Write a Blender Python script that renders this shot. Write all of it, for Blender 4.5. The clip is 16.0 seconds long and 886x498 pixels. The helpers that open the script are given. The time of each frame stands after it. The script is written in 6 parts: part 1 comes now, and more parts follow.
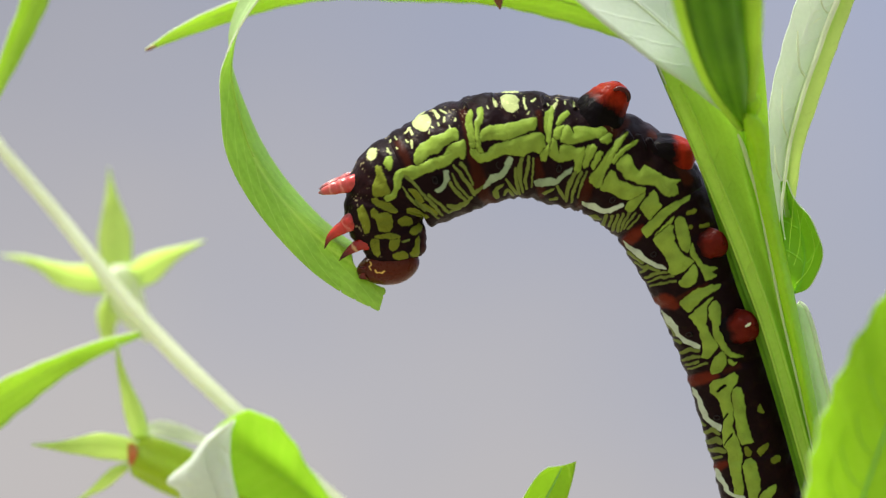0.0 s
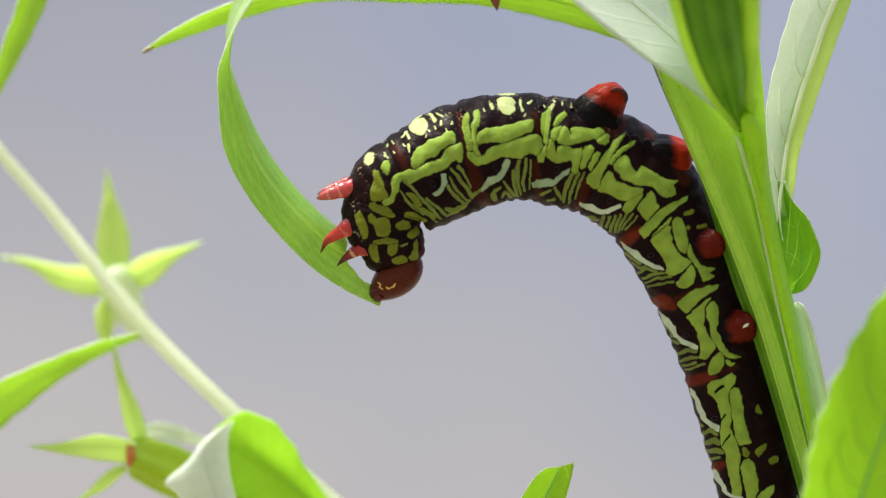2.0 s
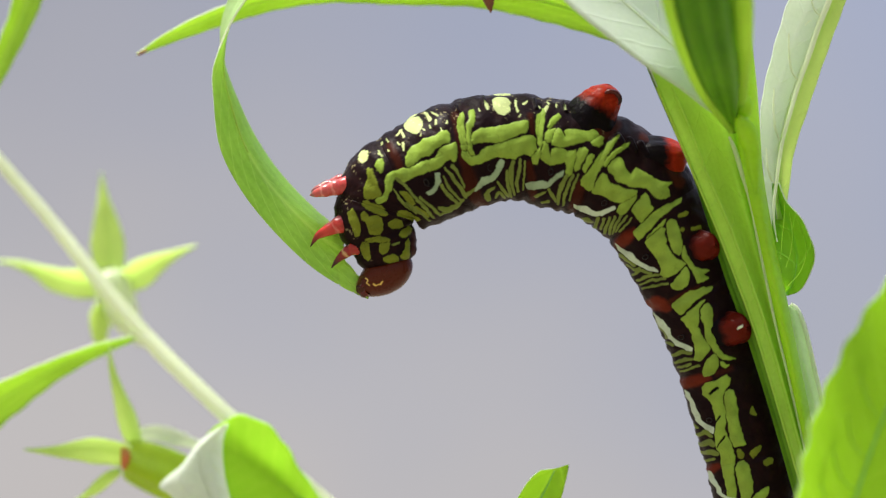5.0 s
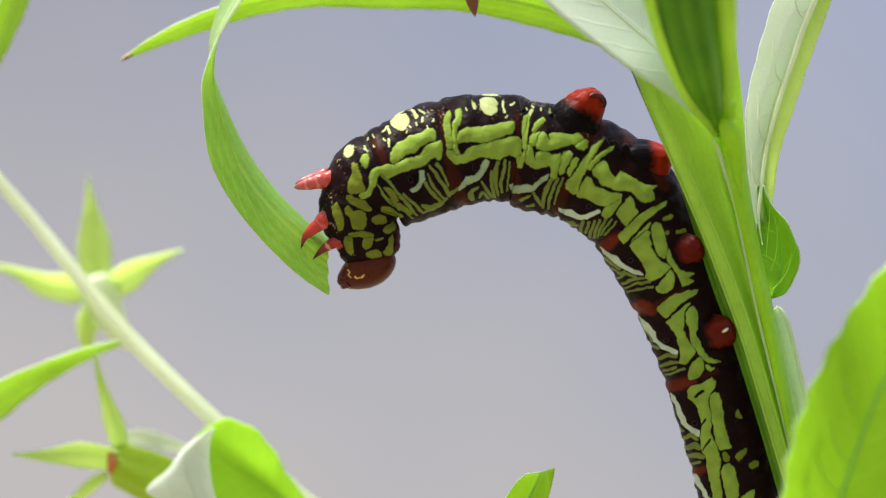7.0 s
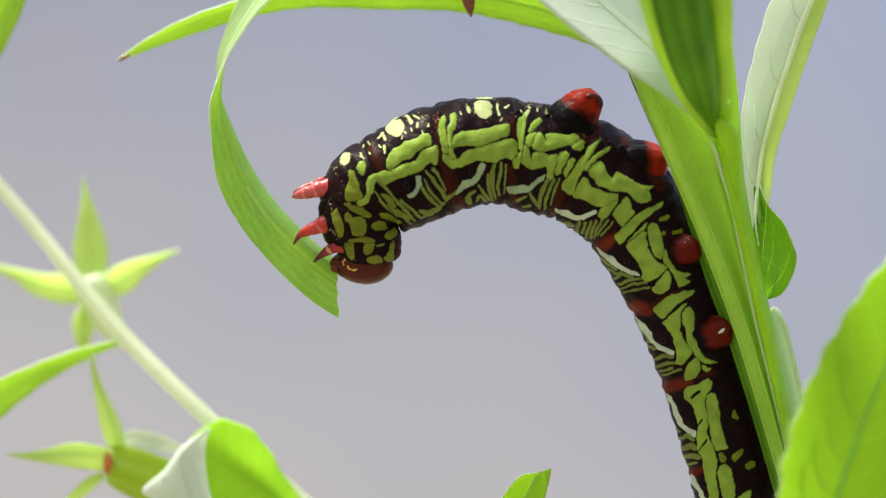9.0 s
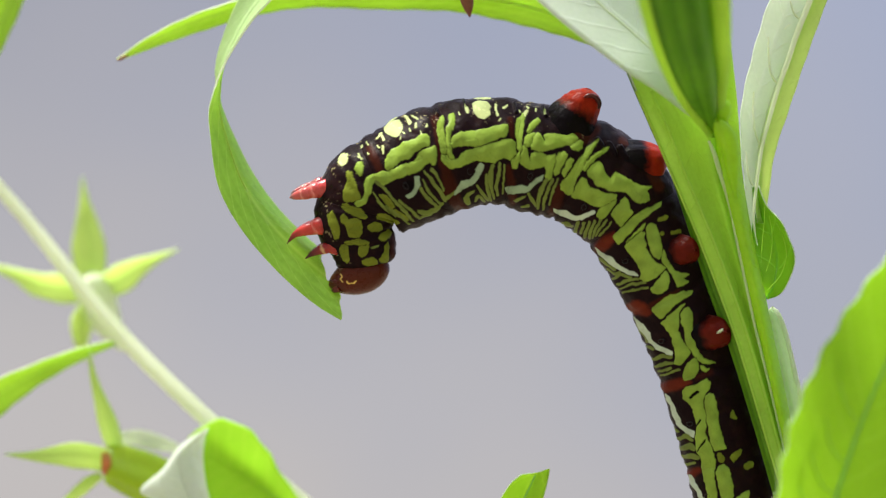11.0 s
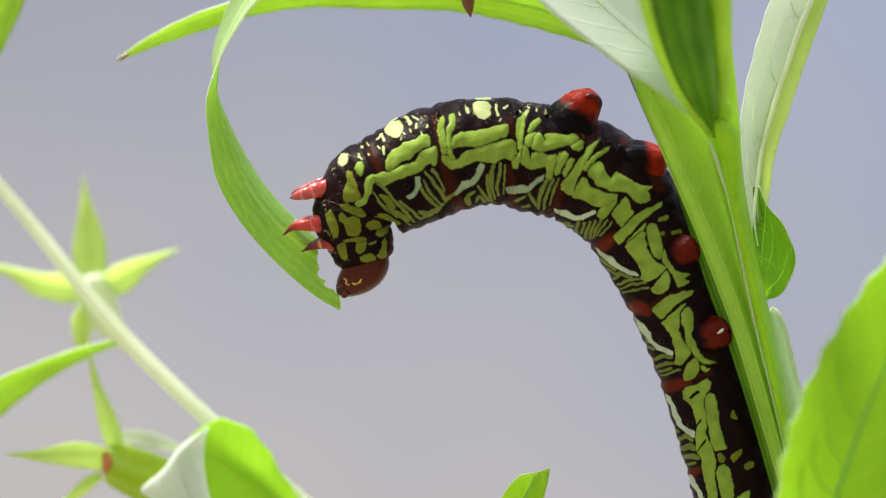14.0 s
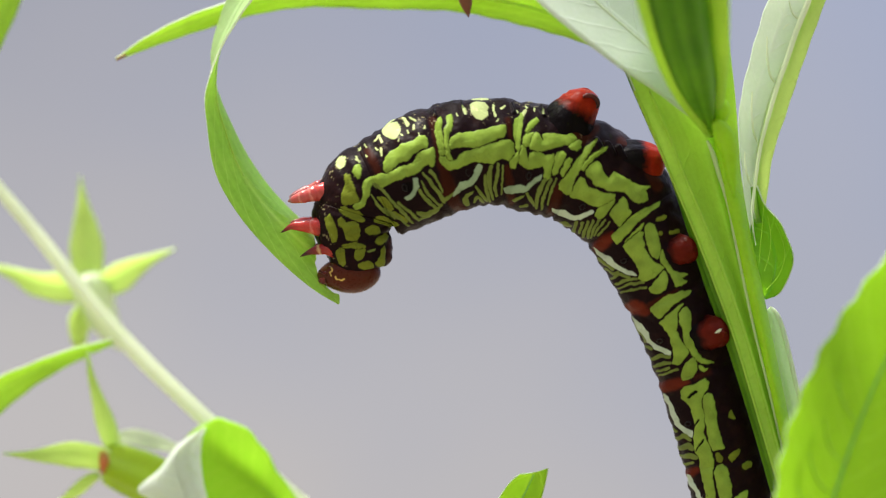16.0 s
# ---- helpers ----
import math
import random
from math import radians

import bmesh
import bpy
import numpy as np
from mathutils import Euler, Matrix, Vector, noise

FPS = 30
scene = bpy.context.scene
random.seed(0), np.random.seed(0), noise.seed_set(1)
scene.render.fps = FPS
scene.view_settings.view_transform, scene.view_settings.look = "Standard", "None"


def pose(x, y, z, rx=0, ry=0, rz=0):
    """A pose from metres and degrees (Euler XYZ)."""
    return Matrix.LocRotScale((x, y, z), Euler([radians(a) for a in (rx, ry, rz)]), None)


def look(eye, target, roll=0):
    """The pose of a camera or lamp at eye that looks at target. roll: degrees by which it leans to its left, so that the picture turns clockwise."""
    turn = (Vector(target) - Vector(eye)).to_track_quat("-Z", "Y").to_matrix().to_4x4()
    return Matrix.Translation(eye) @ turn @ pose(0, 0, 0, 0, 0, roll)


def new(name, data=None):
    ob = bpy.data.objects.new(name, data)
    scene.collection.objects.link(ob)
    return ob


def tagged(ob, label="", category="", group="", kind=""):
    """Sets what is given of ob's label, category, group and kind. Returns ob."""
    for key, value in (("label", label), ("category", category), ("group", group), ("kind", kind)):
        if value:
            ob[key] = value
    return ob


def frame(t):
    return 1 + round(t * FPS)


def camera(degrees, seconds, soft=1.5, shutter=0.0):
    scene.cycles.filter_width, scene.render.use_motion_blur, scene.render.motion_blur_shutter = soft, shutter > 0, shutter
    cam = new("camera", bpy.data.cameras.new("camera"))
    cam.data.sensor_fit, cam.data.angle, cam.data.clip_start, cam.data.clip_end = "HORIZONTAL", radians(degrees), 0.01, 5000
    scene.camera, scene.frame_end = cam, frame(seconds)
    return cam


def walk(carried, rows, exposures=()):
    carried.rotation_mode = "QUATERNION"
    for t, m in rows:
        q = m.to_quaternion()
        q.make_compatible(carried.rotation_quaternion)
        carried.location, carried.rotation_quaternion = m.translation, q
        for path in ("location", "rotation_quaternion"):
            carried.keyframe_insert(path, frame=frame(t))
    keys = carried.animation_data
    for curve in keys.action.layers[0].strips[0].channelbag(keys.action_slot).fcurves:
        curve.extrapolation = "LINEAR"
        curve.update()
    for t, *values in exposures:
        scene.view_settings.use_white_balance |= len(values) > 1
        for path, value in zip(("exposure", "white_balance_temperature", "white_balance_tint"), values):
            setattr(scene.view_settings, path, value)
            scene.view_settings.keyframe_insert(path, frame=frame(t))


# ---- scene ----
# The camera: a close-up lens 18 cm from the caterpillar, looking a little upwards against the clouds, drifting a little to the side.
MM, BASE, LEAN = 0.001, Vector((0, 0, 0.45)), 12.0
UPWARD = Matrix.Rotation(radians(LEAN), 4, "X")


def aim(across, up, roll):
    """The camera's pose, moved so many mm from where it starts and turned so many degrees about its line of sight."""
    eye = BASE + UPWARD @ (Vector((across, -184.425, up)) * MM)
    return look(eye, eye + UPWARD @ Vector((0, 0.18, 0)), roll)


cam = camera(24, 16.0, 1.15)
cam.data.dof.use_dof = True
cam.data.dof.focus_distance = 0.182
cam.data.dof.aperture_fstop = 11.5
walk(cam, [
    (0, aim(0.000, 0.000, 0.000)),
    (0.5, aim(0.155, 0.117, -0.116)),
    (1, aim(0.090, 0.022, -0.056)),
    (1.5, aim(0.326, 0.151, -0.190)),
    (2, aim(0.215, 0.100, -0.099)),
    (2.5, aim(0.447, 0.217, -0.204)),
    (3, aim(0.183, 0.101, -0.058)),
    (3.5, aim(0.350, 0.202, -0.150)),
    (4, aim(0.449, 0.240, -0.194)),
    (6.5, aim(1.623, 0.542, -0.305)),
    (7, aim(2.016, 0.630, -0.387)),
    (7.5, aim(2.198, 0.611, -0.315)),
    (8, aim(2.366, 0.723, -0.447)),
    (8.5, aim(2.423, 0.678, -0.374)),
    (9, aim(2.329, 0.674, -0.376)),
    (11.5, aim(2.475, 0.689, -0.361)),
    (12, aim(2.400, 0.629, -0.261)),
    (12.5, aim(2.616, 0.703, -0.367)),
    (13, aim(2.537, 0.703, -0.358)),
    (13.5, aim(2.565, 0.697, -0.340)),
    (14, aim(2.409, 0.672, -0.313)),
    (14.5, aim(2.499, 0.657, -0.286)),
    (15, aim(2.441, 0.615, -0.209)),
    (15.5, aim(2.668, 0.664, -0.307)),
    (16, aim(2.595, 0.657, -0.329)),
])

# ---- light: a bright clouded sky, brightest overhead, with a hazy sun high up ----
scene.view_settings.exposure = 0.9
world = bpy.data.worlds.new("sky")
scene.world = world
world.use_nodes = True
wn, wl = world.node_tree.nodes, world.node_tree.links
sky = wn.new("ShaderNodeTexSky")
sky.sky_type = "NISHITA"
sky.sun_disc = False
sky.sun_elevation = radians(58)
sky.sun_rotation = radians(-72)
sky.air_density, sky.dust_density, sky.ozone_density = 1.0, 4.0, 1.0
wn["Background"].inputs[1].default_value = 0.1
sun = new("sun", bpy.data.lights.new("sun", "SUN"))
sun.data.energy, sun.data.angle, sun.data.color = 4.4, radians(16), (1.0, 0.95, 0.86)
sun.matrix_world = look((-0.9, -0.25, 2.3), (0, 0, 0))


def math_node(n, l, op, a, b=0.0, c=0.0):
    m = n.new("ShaderNodeMath")
    m.operation = op
    for i, v in enumerate((a, b, c)):
        if isinstance(v, (int, float)):
            m.inputs[i].default_value = v
        else:
            l.new(v, m.inputs[i])
    return m.outputs[0]


def clouds():
    """A cloud layer over the sky: grey with lilac and warm drifts, three times as bright overhead as at the horizon."""
    c = wn.new("ShaderNodeTexCoord")
    drift = wn.new("ShaderNodeTexNoise")
    drift.inputs["Scale"].default_value, drift.inputs["Detail"].default_value = 7.0, 2.0
    wl.new(c.outputs["Generated"], drift.inputs["Vector"])
    tone = wn.new("ShaderNodeValToRGB")
    for e, (p, col) in zip(tone.color_ramp.elements, ((0.3, (0.335, 0.362, 0.475)), (0.75, (0.5, 0.465, 0.46)))):
        e.position, e.color = p, (*col, 1)
    sep = wn.new("ShaderNodeSeparateXYZ")
    wl.new(c.outputs["Generated"], sep.inputs[0])
    # cooler upwards and to one side, warmer towards the horizon
    warm = math_node(wn, wl, "MULTIPLY_ADD", sep.outputs[0], -0.7, math_node(wn, wl, "MULTIPLY_ADD", sep.outputs[2], -1.1, 0.58))
    warm = math_node(wn, wl, "MULTIPLY_ADD", drift.outputs[0], 0.4, warm)
    wl.new(warm, tone.inputs[0])
    lift = wn.new("ShaderNodeMapRange")
    for i, v in enumerate((0.37, 1.0, 5.35, 21.6)):
        lift.inputs[i + 1].default_value = v
    wl.new(sep.outputs[2], lift.inputs[0])
    # a little paler towards the horizon
    pale = math_node(wn, wl, "MULTIPLY", math_node(wn, wl, "MAXIMUM", math_node(wn, wl, "SUBTRACT", 0.2, sep.outputs[2]), 0.0), 3.6)
    level = math_node(wn, wl, "ADD", lift.outputs[0], pale)
    scale = wn.new("ShaderNodeVectorMath")
    scale.operation = "SCALE"
    wl.new(tone.outputs[0], scale.inputs[0])
    # a slow drift from a greyer to a paler side higher up
    high = wn.new("ShaderNodeMapRange")
    for i, v in enumerate((0.15, 0.32, 0.0, 0.75)):
        high.inputs[i + 1].default_value = v
    wl.new(sep.outputs[2], high.inputs[0])
    aside = math_node(wn, wl, "MAXIMUM", math_node(wn, wl, "MINIMUM", sep.outputs[0], 0.2), -0.2)
    drifted = math_node(wn, wl, "MULTIPLY_ADD", aside, high.outputs[0], 1.0)
    wl.new(math_node(wn, wl, "MULTIPLY", level, drifted), scale.inputs["Scale"])
    mix = wn.new("ShaderNodeMix")
    mix.data_type = "RGBA"
    mix.inputs[0].default_value = 0.9
    wl.new(sky.outputs[0], mix.inputs[6])
    wl.new(scale.outputs[0], mix.inputs[7])
    wl.new(mix.outputs[2], wn["Background"].inputs[0])


clouds()


# ---- materials ----
def mat(name):
    m = bpy.data.materials.new(name)
    m.use_nodes = True
    t = m.node_tree
    return m, t.nodes, t.links, t.nodes["Principled BSDF"]


def noise_node(n, l, scale, detail=3.0, rough=0.55, coord="Object"):
    c = n.new("ShaderNodeTexCoord")
    x = n.new("ShaderNodeTexNoise")
    x.inputs["Scale"].default_value, x.inputs["Detail"].default_value, x.inputs["Roughness"].default_value = scale, detail, rough
    l.new(c.outputs[coord], x.inputs["Vector"])
    return x


def ramp(n, l, value, *stops):
    r = n.new("ShaderNodeValToRGB")
    while len(r.color_ramp.elements) < len(stops):
        r.color_ramp.elements.new(0.5)
    for e, (p, c) in zip(r.color_ramp.elements, stops):
        e.position, e.color = p, (*c, 1)
    l.new(value, r.inputs[0])
    return r


def bump(n, l, p, height, strength, distance):
    b = n.new("ShaderNodeBump")
    b.inputs["Strength"].default_value, b.inputs["Distance"].default_value = strength, distance
    l.new(height, b.inputs["Height"])
    l.new(b.outputs[0], p.inputs["Normal"])
    return b


def mix_rgb(n, l, fac, a, b, kind="MIX"):
    m = n.new("ShaderNodeMix")
    m.data_type, m.blend_type = "RGBA", kind
    for i, v in ((0, fac), (6, a), (7, b)):
        if isinstance(v, (int, float)):
            m.inputs[i].default_value = v
        elif isinstance(v, tuple):
            m.inputs[i].default_value = (*v, 1)
        else:
            l.new(v, m.inputs[i])
    return m.outputs[2]


def leaf_material(name, dark, light, glow, share, rough, vein, gloss=0.5, stripes=0.0, slant=1.1, gap=1.6):
    """Thin leaf: a glossy skin over a body that lets light through; veins follow the leaf's own map (mm along, mm across)."""
    m, n, l, p = mat(name)
    uv = n.new("ShaderNodeUVMap")
    sep = n.new("ShaderNodeSeparateXYZ")
    l.new(uv.outputs[0], sep.inputs[0])
    along, across = sep.outputs[0], sep.outputs[1]
    wob = noise_node(n, l, 700, 2)
    away = math_node(n, l, "ABSOLUTE", across)
    skew = math_node(n, l, "MULTIPLY_ADD", away, -slant, along)
    skew = math_node(n, l, "MULTIPLY_ADD", wob.outputs[0], 0.9, skew)
    saw = math_node(n, l, "PINGPONG", skew, gap)
    side = math_node(n, l, "SMOOTH_MIN", saw, 0.16, 0.05)
    side = math_node(n, l, "MULTIPLY", side, 6.0)
    mid = math_node(n, l, "MINIMUM", math_node(n, l, "MULTIPLY", away, 4.0), 1.0)
    flat = math_node(n, l, "MULTIPLY", side, mid)
    grain = noise_node(n, l, 2600, 4)
    patch = noise_node(n, l, 160, 3)
    mixv = math_node(n, l, "MULTIPLY_ADD", grain.outputs[0], 0.35, math_node(n, l, "MULTIPLY", patch.outputs[0], 0.65))
    if stripes:
        mixv = math_node(n, l, "MULTIPLY_ADD", math_node(n, l, "SINE", math_node(n, l, "MULTIPLY", across, 9.0)), stripes, mixv)
        mixv = math_node(n, l, "MULTIPLY_ADD", math_node(n, l, "SINE", math_node(n, l, "MULTIPLY", across, 23.0)), stripes * 0.4, mixv)
    col = ramp(n, l, mixv, (0.3, dark), (0.7, light)).outputs[0]
    veiny = math_node(n, l, "MULTIPLY", math_node(n, l, "SUBTRACT", 1.0, flat), vein)
    col = mix_rgb(n, l, veiny, col, tuple(min(1, c * 1.7 + 0.05) for c in light))
    l.new(col, p.inputs["Base Color"])
    p.inputs["Roughness"].default_value = rough
    p.inputs["Specular IOR Level"].default_value = gloss
    h = math_node(n, l, "MULTIPLY_ADD", grain.outputs[0], 0.4, flat)
    b = bump(n, l, p, h, 0.35, 0.00012)
    tr = n.new("ShaderNodeBsdfTranslucent")
    tone = ramp(n, l, mixv, (0.25, tuple(c * 0.86 for c in glow)), (0.7, glow)).outputs[0]
    tcol = mix_rgb(n, l, veiny, tone, tuple(min(1, c * 1.1 + 0.06) for c in glow))
    l.new(tcol, tr.inputs[0])
    l.new(b.outputs[0], tr.inputs["Normal"])
    ms = n.new("ShaderNodeMixShader")
    ms.inputs[0].default_value = share
    l.new(p.outputs[0], ms.inputs[1])
    l.new(tr.outputs[0], ms.inputs[2])
    l.new(ms.outputs[0], n["Material Output"].inputs[0])
    return m


LEAF = leaf_material("leaf_upper", (0.13, 0.26, 0.025), (0.22, 0.4, 0.045), (0.6, 0.86, 0.16), 0.68, 0.4, 0.3, 0.35)
UNDER = leaf_material("leaf_under", (0.22, 0.38, 0.13), (0.34, 0.5, 0.22), (0.62, 0.94, 0.3), 0.66, 0.4, 0.3)
# pale under side; the sky's sheen on it is put into the colour too
PALE = leaf_material("leaf_silvery_under", (0.69, 0.78, 0.64), (0.82, 0.88, 0.75), (0.86, 0.95, 0.8), 0.5, 0.35, 0.16, 0.7)
SEPAL = leaf_material("sepal", (0.5, 0.73, 0.19), (0.64, 0.84, 0.3), (0.86, 1.0, 0.44), 0.76, 0.5, 0.06, 0.35)
STEM = leaf_material("stem_green", (0.27, 0.55, 0.018), (0.43, 0.76, 0.04), (0.76, 0.99, 0.1), 0.5, 0.34, 0.0, 0.5)
STEM_PALE = leaf_material("stem_pale", (0.76, 0.85, 0.54), (0.88, 0.93, 0.72), (0.94, 0.99, 0.8), 0.55, 0.4, 0.0, 0.5, 0.08)
PALE_RIB = leaf_material("rib_pale", (0.76, 0.85, 0.58), (0.88, 0.93, 0.75), (0.95, 0.99, 0.85), 0.5, 0.45, 0.0)
CAPSULE_AND_SHADE = leaf_material("capsule_and_shaded_leaf", (0.035, 0.12, 0.005), (0.15, 0.34, 0.018), (0.45, 0.84, 0.06), 0.25, 0.45, 0.0, 0.25, 0.1)
RIB = leaf_material("rib_green", (0.32, 0.6, 0.05), (0.46, 0.75, 0.1), (0.8, 0.99, 0.2), 0.5, 0.4, 0.0, 0.3)
HANGING = leaf_material("leaf_hanging", (0.23, 0.46, 0.028), (0.42, 0.68, 0.09), (0.72, 0.98, 0.14), 0.46, 0.3, 0.4, 0.6, 0.08, 3.4, 1.3)
# lit copy of the leaf green, the sun's glow put into its colours
SUNLIT = leaf_material("leaf_sunlit", (0.34, 0.6, 0.02), (0.46, 0.72, 0.045), (0.76, 1.0, 0.13), 0.82, 0.4, 0.35, 0.3, 0.0, 0.5, 0.7)
NEAR = leaf_material("leaf_near", (0.2, 0.42, 0.012), (0.32, 0.58, 0.03), (0.74, 0.98, 0.07), 0.66, 0.36, 0.5, 0.4)
VEINED = leaf_material("leaf_veined", (0.1, 0.28, 0.015), (0.18, 0.4, 0.03), (0.55, 0.92, 0.1), 0.6, 0.35, 0.5, 0.4)
KEELED = leaf_material("leaf_keeled", (0.4, 0.64, 0.06), (0.58, 0.84, 0.14), (0.82, 1.0, 0.2), 0.58, 0.34, 0.0, 0.5, 0.02)
RIB_LIGHT = leaf_material("rib_light", (0.45, 0.74, 0.08), (0.6, 0.86, 0.16), (0.85, 0.99, 0.3), 0.5, 0.4, 0.0, 0.3)

SILVER = leaf_material("leaf_silver_folded", (0.8, 0.86, 0.8), (0.9, 0.93, 0.88), (0.92, 0.97, 0.9), 0.62, 0.34, 0.1, 0.8, 0.0, 0.7, 0.6)
BITTEN = leaf_material("leaf_bitten", (0.13, 0.39, 0.012), (0.43, 0.73, 0.09), (0.68, 0.99, 0.16), 0.52, 0.26, 0.5, 0.85, 0.05, 3.4, 1.3)
BACK = leaf_material("leaf_back_pale", (0.42, 0.58, 0.26), (0.58, 0.74, 0.42), (0.74, 0.96, 0.45), 0.45, 0.3, 0.14, 0.7, 0.03, 3.4, 1.3)
POD = leaf_material("pod_green", (0.17, 0.32, 0.01), (0.42, 0.6, 0.03), (0.82, 0.96, 0.08), 0.4, 0.38, 0.0, 0.5, 0.12)
PALE_LEAF = leaf_material("leaf_pale_green", (0.56, 0.76, 0.42), (0.72, 0.88, 0.58), (0.84, 0.99, 0.64), 0.6, 0.35, 0.08, 0.6)


def pigment_material(name, rough, gloss, fuzz=0.0):
    """The skin's own pigments, stored in the mesh, with fine wrinkles over them."""
    m, n, l, p = mat(name)
    a = n.new("ShaderNodeVertexColor")
    a.layer_name = "pigment"
    g = noise_node(n, l, 1800, 4)
    col = mix_rgb(n, l, 0.18, a.outputs[0], ramp(n, l, g.outputs[0], (0.25, (0.55, 0.55, 0.55)), (0.7, (1, 1, 1))).outputs[0], "MULTIPLY")
    l.new(col, p.inputs["Base Color"])
    r = ramp(n, l, g.outputs[0], (0.3, (rough - 0.1,) * 3), (0.7, (rough + 0.12,) * 3))
    l.new(r.outputs[0], p.inputs["Roughness"])
    p.inputs["Specular IOR Level"].default_value = gloss
    p.inputs["Sheen Weight"].default_value = fuzz
    p.inputs["Sheen Roughness"].default_value = 0.25
    w = noise_node(n, l, 3200, 3)
    bump(n, l, p, w.outputs[0], 0.3, 0.0001)
    return m


SKIN = pigment_material("caterpillar_skin", 0.42, 0.04, 0.02)
SHELL = pigment_material("head_shell", 0.3, 0.16)


def two_tone(name, tip, foot, lo, hi, rough, gloss=0.5, rings=()):
    """Colour that goes from foot to tip along a part's own length (its map's first number, 0 to 1)."""
    m, n, l, p = mat(name)
    uv = n.new("ShaderNodeUVMap")
    sep = n.new("ShaderNodeSeparateXYZ")
    l.new(uv.outputs[0], sep.inputs[0])
    g = noise_node(n, l, 1500, 3)
    f = math_node(n, l, "MULTIPLY_ADD", g.outputs[0], 0.16, math_node(n, l, "SUBTRACT", sep.outputs[0], 0.08))
    col = ramp(n, l, f, (lo, foot), (hi, tip)).outputs[0]
    for at, wide, tint in rings:
        near = math_node(n, l, "SUBTRACT", 1.0, math_node(n, l, "MULTIPLY", math_node(n, l, "ABSOLUTE", math_node(n, l, "SUBTRACT", f, at)), 1 / wide))
        near = math_node(n, l, "MAXIMUM", near, 0.0)
        col = mix_rgb(n, l, near, col, tint)
    col = mix_rgb(n, l, 0.4, col, ramp(n, l, g.outputs[0], (0.3, (0.5, 0.5, 0.5)), (0.7, (1, 1, 1))).outputs[0], "MULTIPLY")
    l.new(col, p.inputs["Base Color"])
    p.inputs["Roughness"].default_value = rough
    p.inputs["Specular IOR Level"].default_value = gloss
    p.inputs["Subsurface Weight"].default_value = 0.12
    p.inputs["Subsurface Radius"].default_value = (0.001, 0.0003, 0.0002)
    bump(n, l, p, g.outputs[0], 0.6, 0.0002)
    return m


PROLEG = two_tone("proleg_skin", (0.34, 0.024, 0.008), (0.004, 0.0025, 0.003), 0.6, 0.76, 0.35, 0.06)
CLAW = two_tone("leg_shell", (0.56, 0.1, 0.085), (0.62, 0.055, 0.045), 0.1, 0.75, 0.16, 0.5, ((0.52, 0.05, (0.75, 0.22, 0.18)), (0.73, 0.05, (0.75, 0.25, 0.2)), (0.95, 0.07, (0.3, 0.16, 0.15))))
CLAW_DARK = two_tone("leg_shell_dark", (0.03, 0.006, 0.005), (0.12, 0.012, 0.008), 0.1, 0.8, 0.3, 0.3, ())
CLAW_MID = two_tone("leg_shell_red", (0.04, 0.006, 0.006), (0.58, 0.05, 0.035), 0.55, 0.95, 0.2, 0.4, ((0.05, 0.14, (0.006, 0.004, 0.004)), (0.28, 0.05, (0.66, 0.16, 0.12))))
CLAW_RING = two_tone("leg_shell_ringed", (0.05, 0.007, 0.006), (0.4, 0.03, 0.022), 0.35, 0.85, 0.22, 0.4, ((0.5, 0.05, (0.65, 0.42, 0.18)),))
# shaded copy of proleg_skin for the lower feet, dimness put into the red
PROLEG_SHADED = two_tone("proleg_skin_shaded", (0.12, 0.011, 0.005), (0.004, 0.0025, 0.003), 0.58, 0.74, 0.3, 0.06)
PORE = two_tone("pore_black", (0.006, 0.004, 0.004), (0.006, 0.004, 0.004), 0.2, 0.6, 0.3, 0.2)
DRY = two_tone("withered_brown", (0.2, 0.07, 0.03), (0.3, 0.22, 0.05), 0.2, 0.6, 0.7)
COLLAR = two_tone("collar_red", (0.66, 0.2, 0.06), (0.6, 0.36, 0.08), 0.2, 0.6, 0.6)


def plain_wall(name, a, b, c):
    m, n, l, p = mat(name)
    big = noise_node(n, l, 1.1, 2)
    small = noise_node(n, l, 40, 6)
    col = ramp(n, l, big.outputs[0], (0.3, a), (0.5, b), (0.7, c)).outputs[0]
    col = mix_rgb(n, l, 0.2, col, ramp(n, l, small.outputs[0], (0.3, (0.6, 0.6, 0.6)), (0.7, (1, 1, 1))).outputs[0], "MULTIPLY")
    l.new(col, p.inputs["Base Color"])
    p.inputs["Roughness"].default_value = 0.85
    bump(n, l, p, small.outputs[0], 0.4, 0.004)
    return m


# unseen ground; its tone is set for the light bounced onto the plants
EARTH = plain_wall("earth", (0.18, 0.15, 0.1), (0.22, 0.19, 0.13), (0.15, 0.125, 0.085))

# ---- building blocks: plans are in millimetres round a point 45 cm over the ground, laid out to fit the camera's view ----
ORIGIN = {}


def thing(name, label, category, origin, group=""):
    """An Empty at the thing's foot (mm)."""
    ob = new(name)
    ORIGIN[ob] = Vector(origin)
    ob.empty_display_size = 0.005
    ob.matrix_world = Matrix.Translation(BASE + UPWARD @ (Vector(origin) * MM)) @ UPWARD
    return tagged(ob, label, category, group)


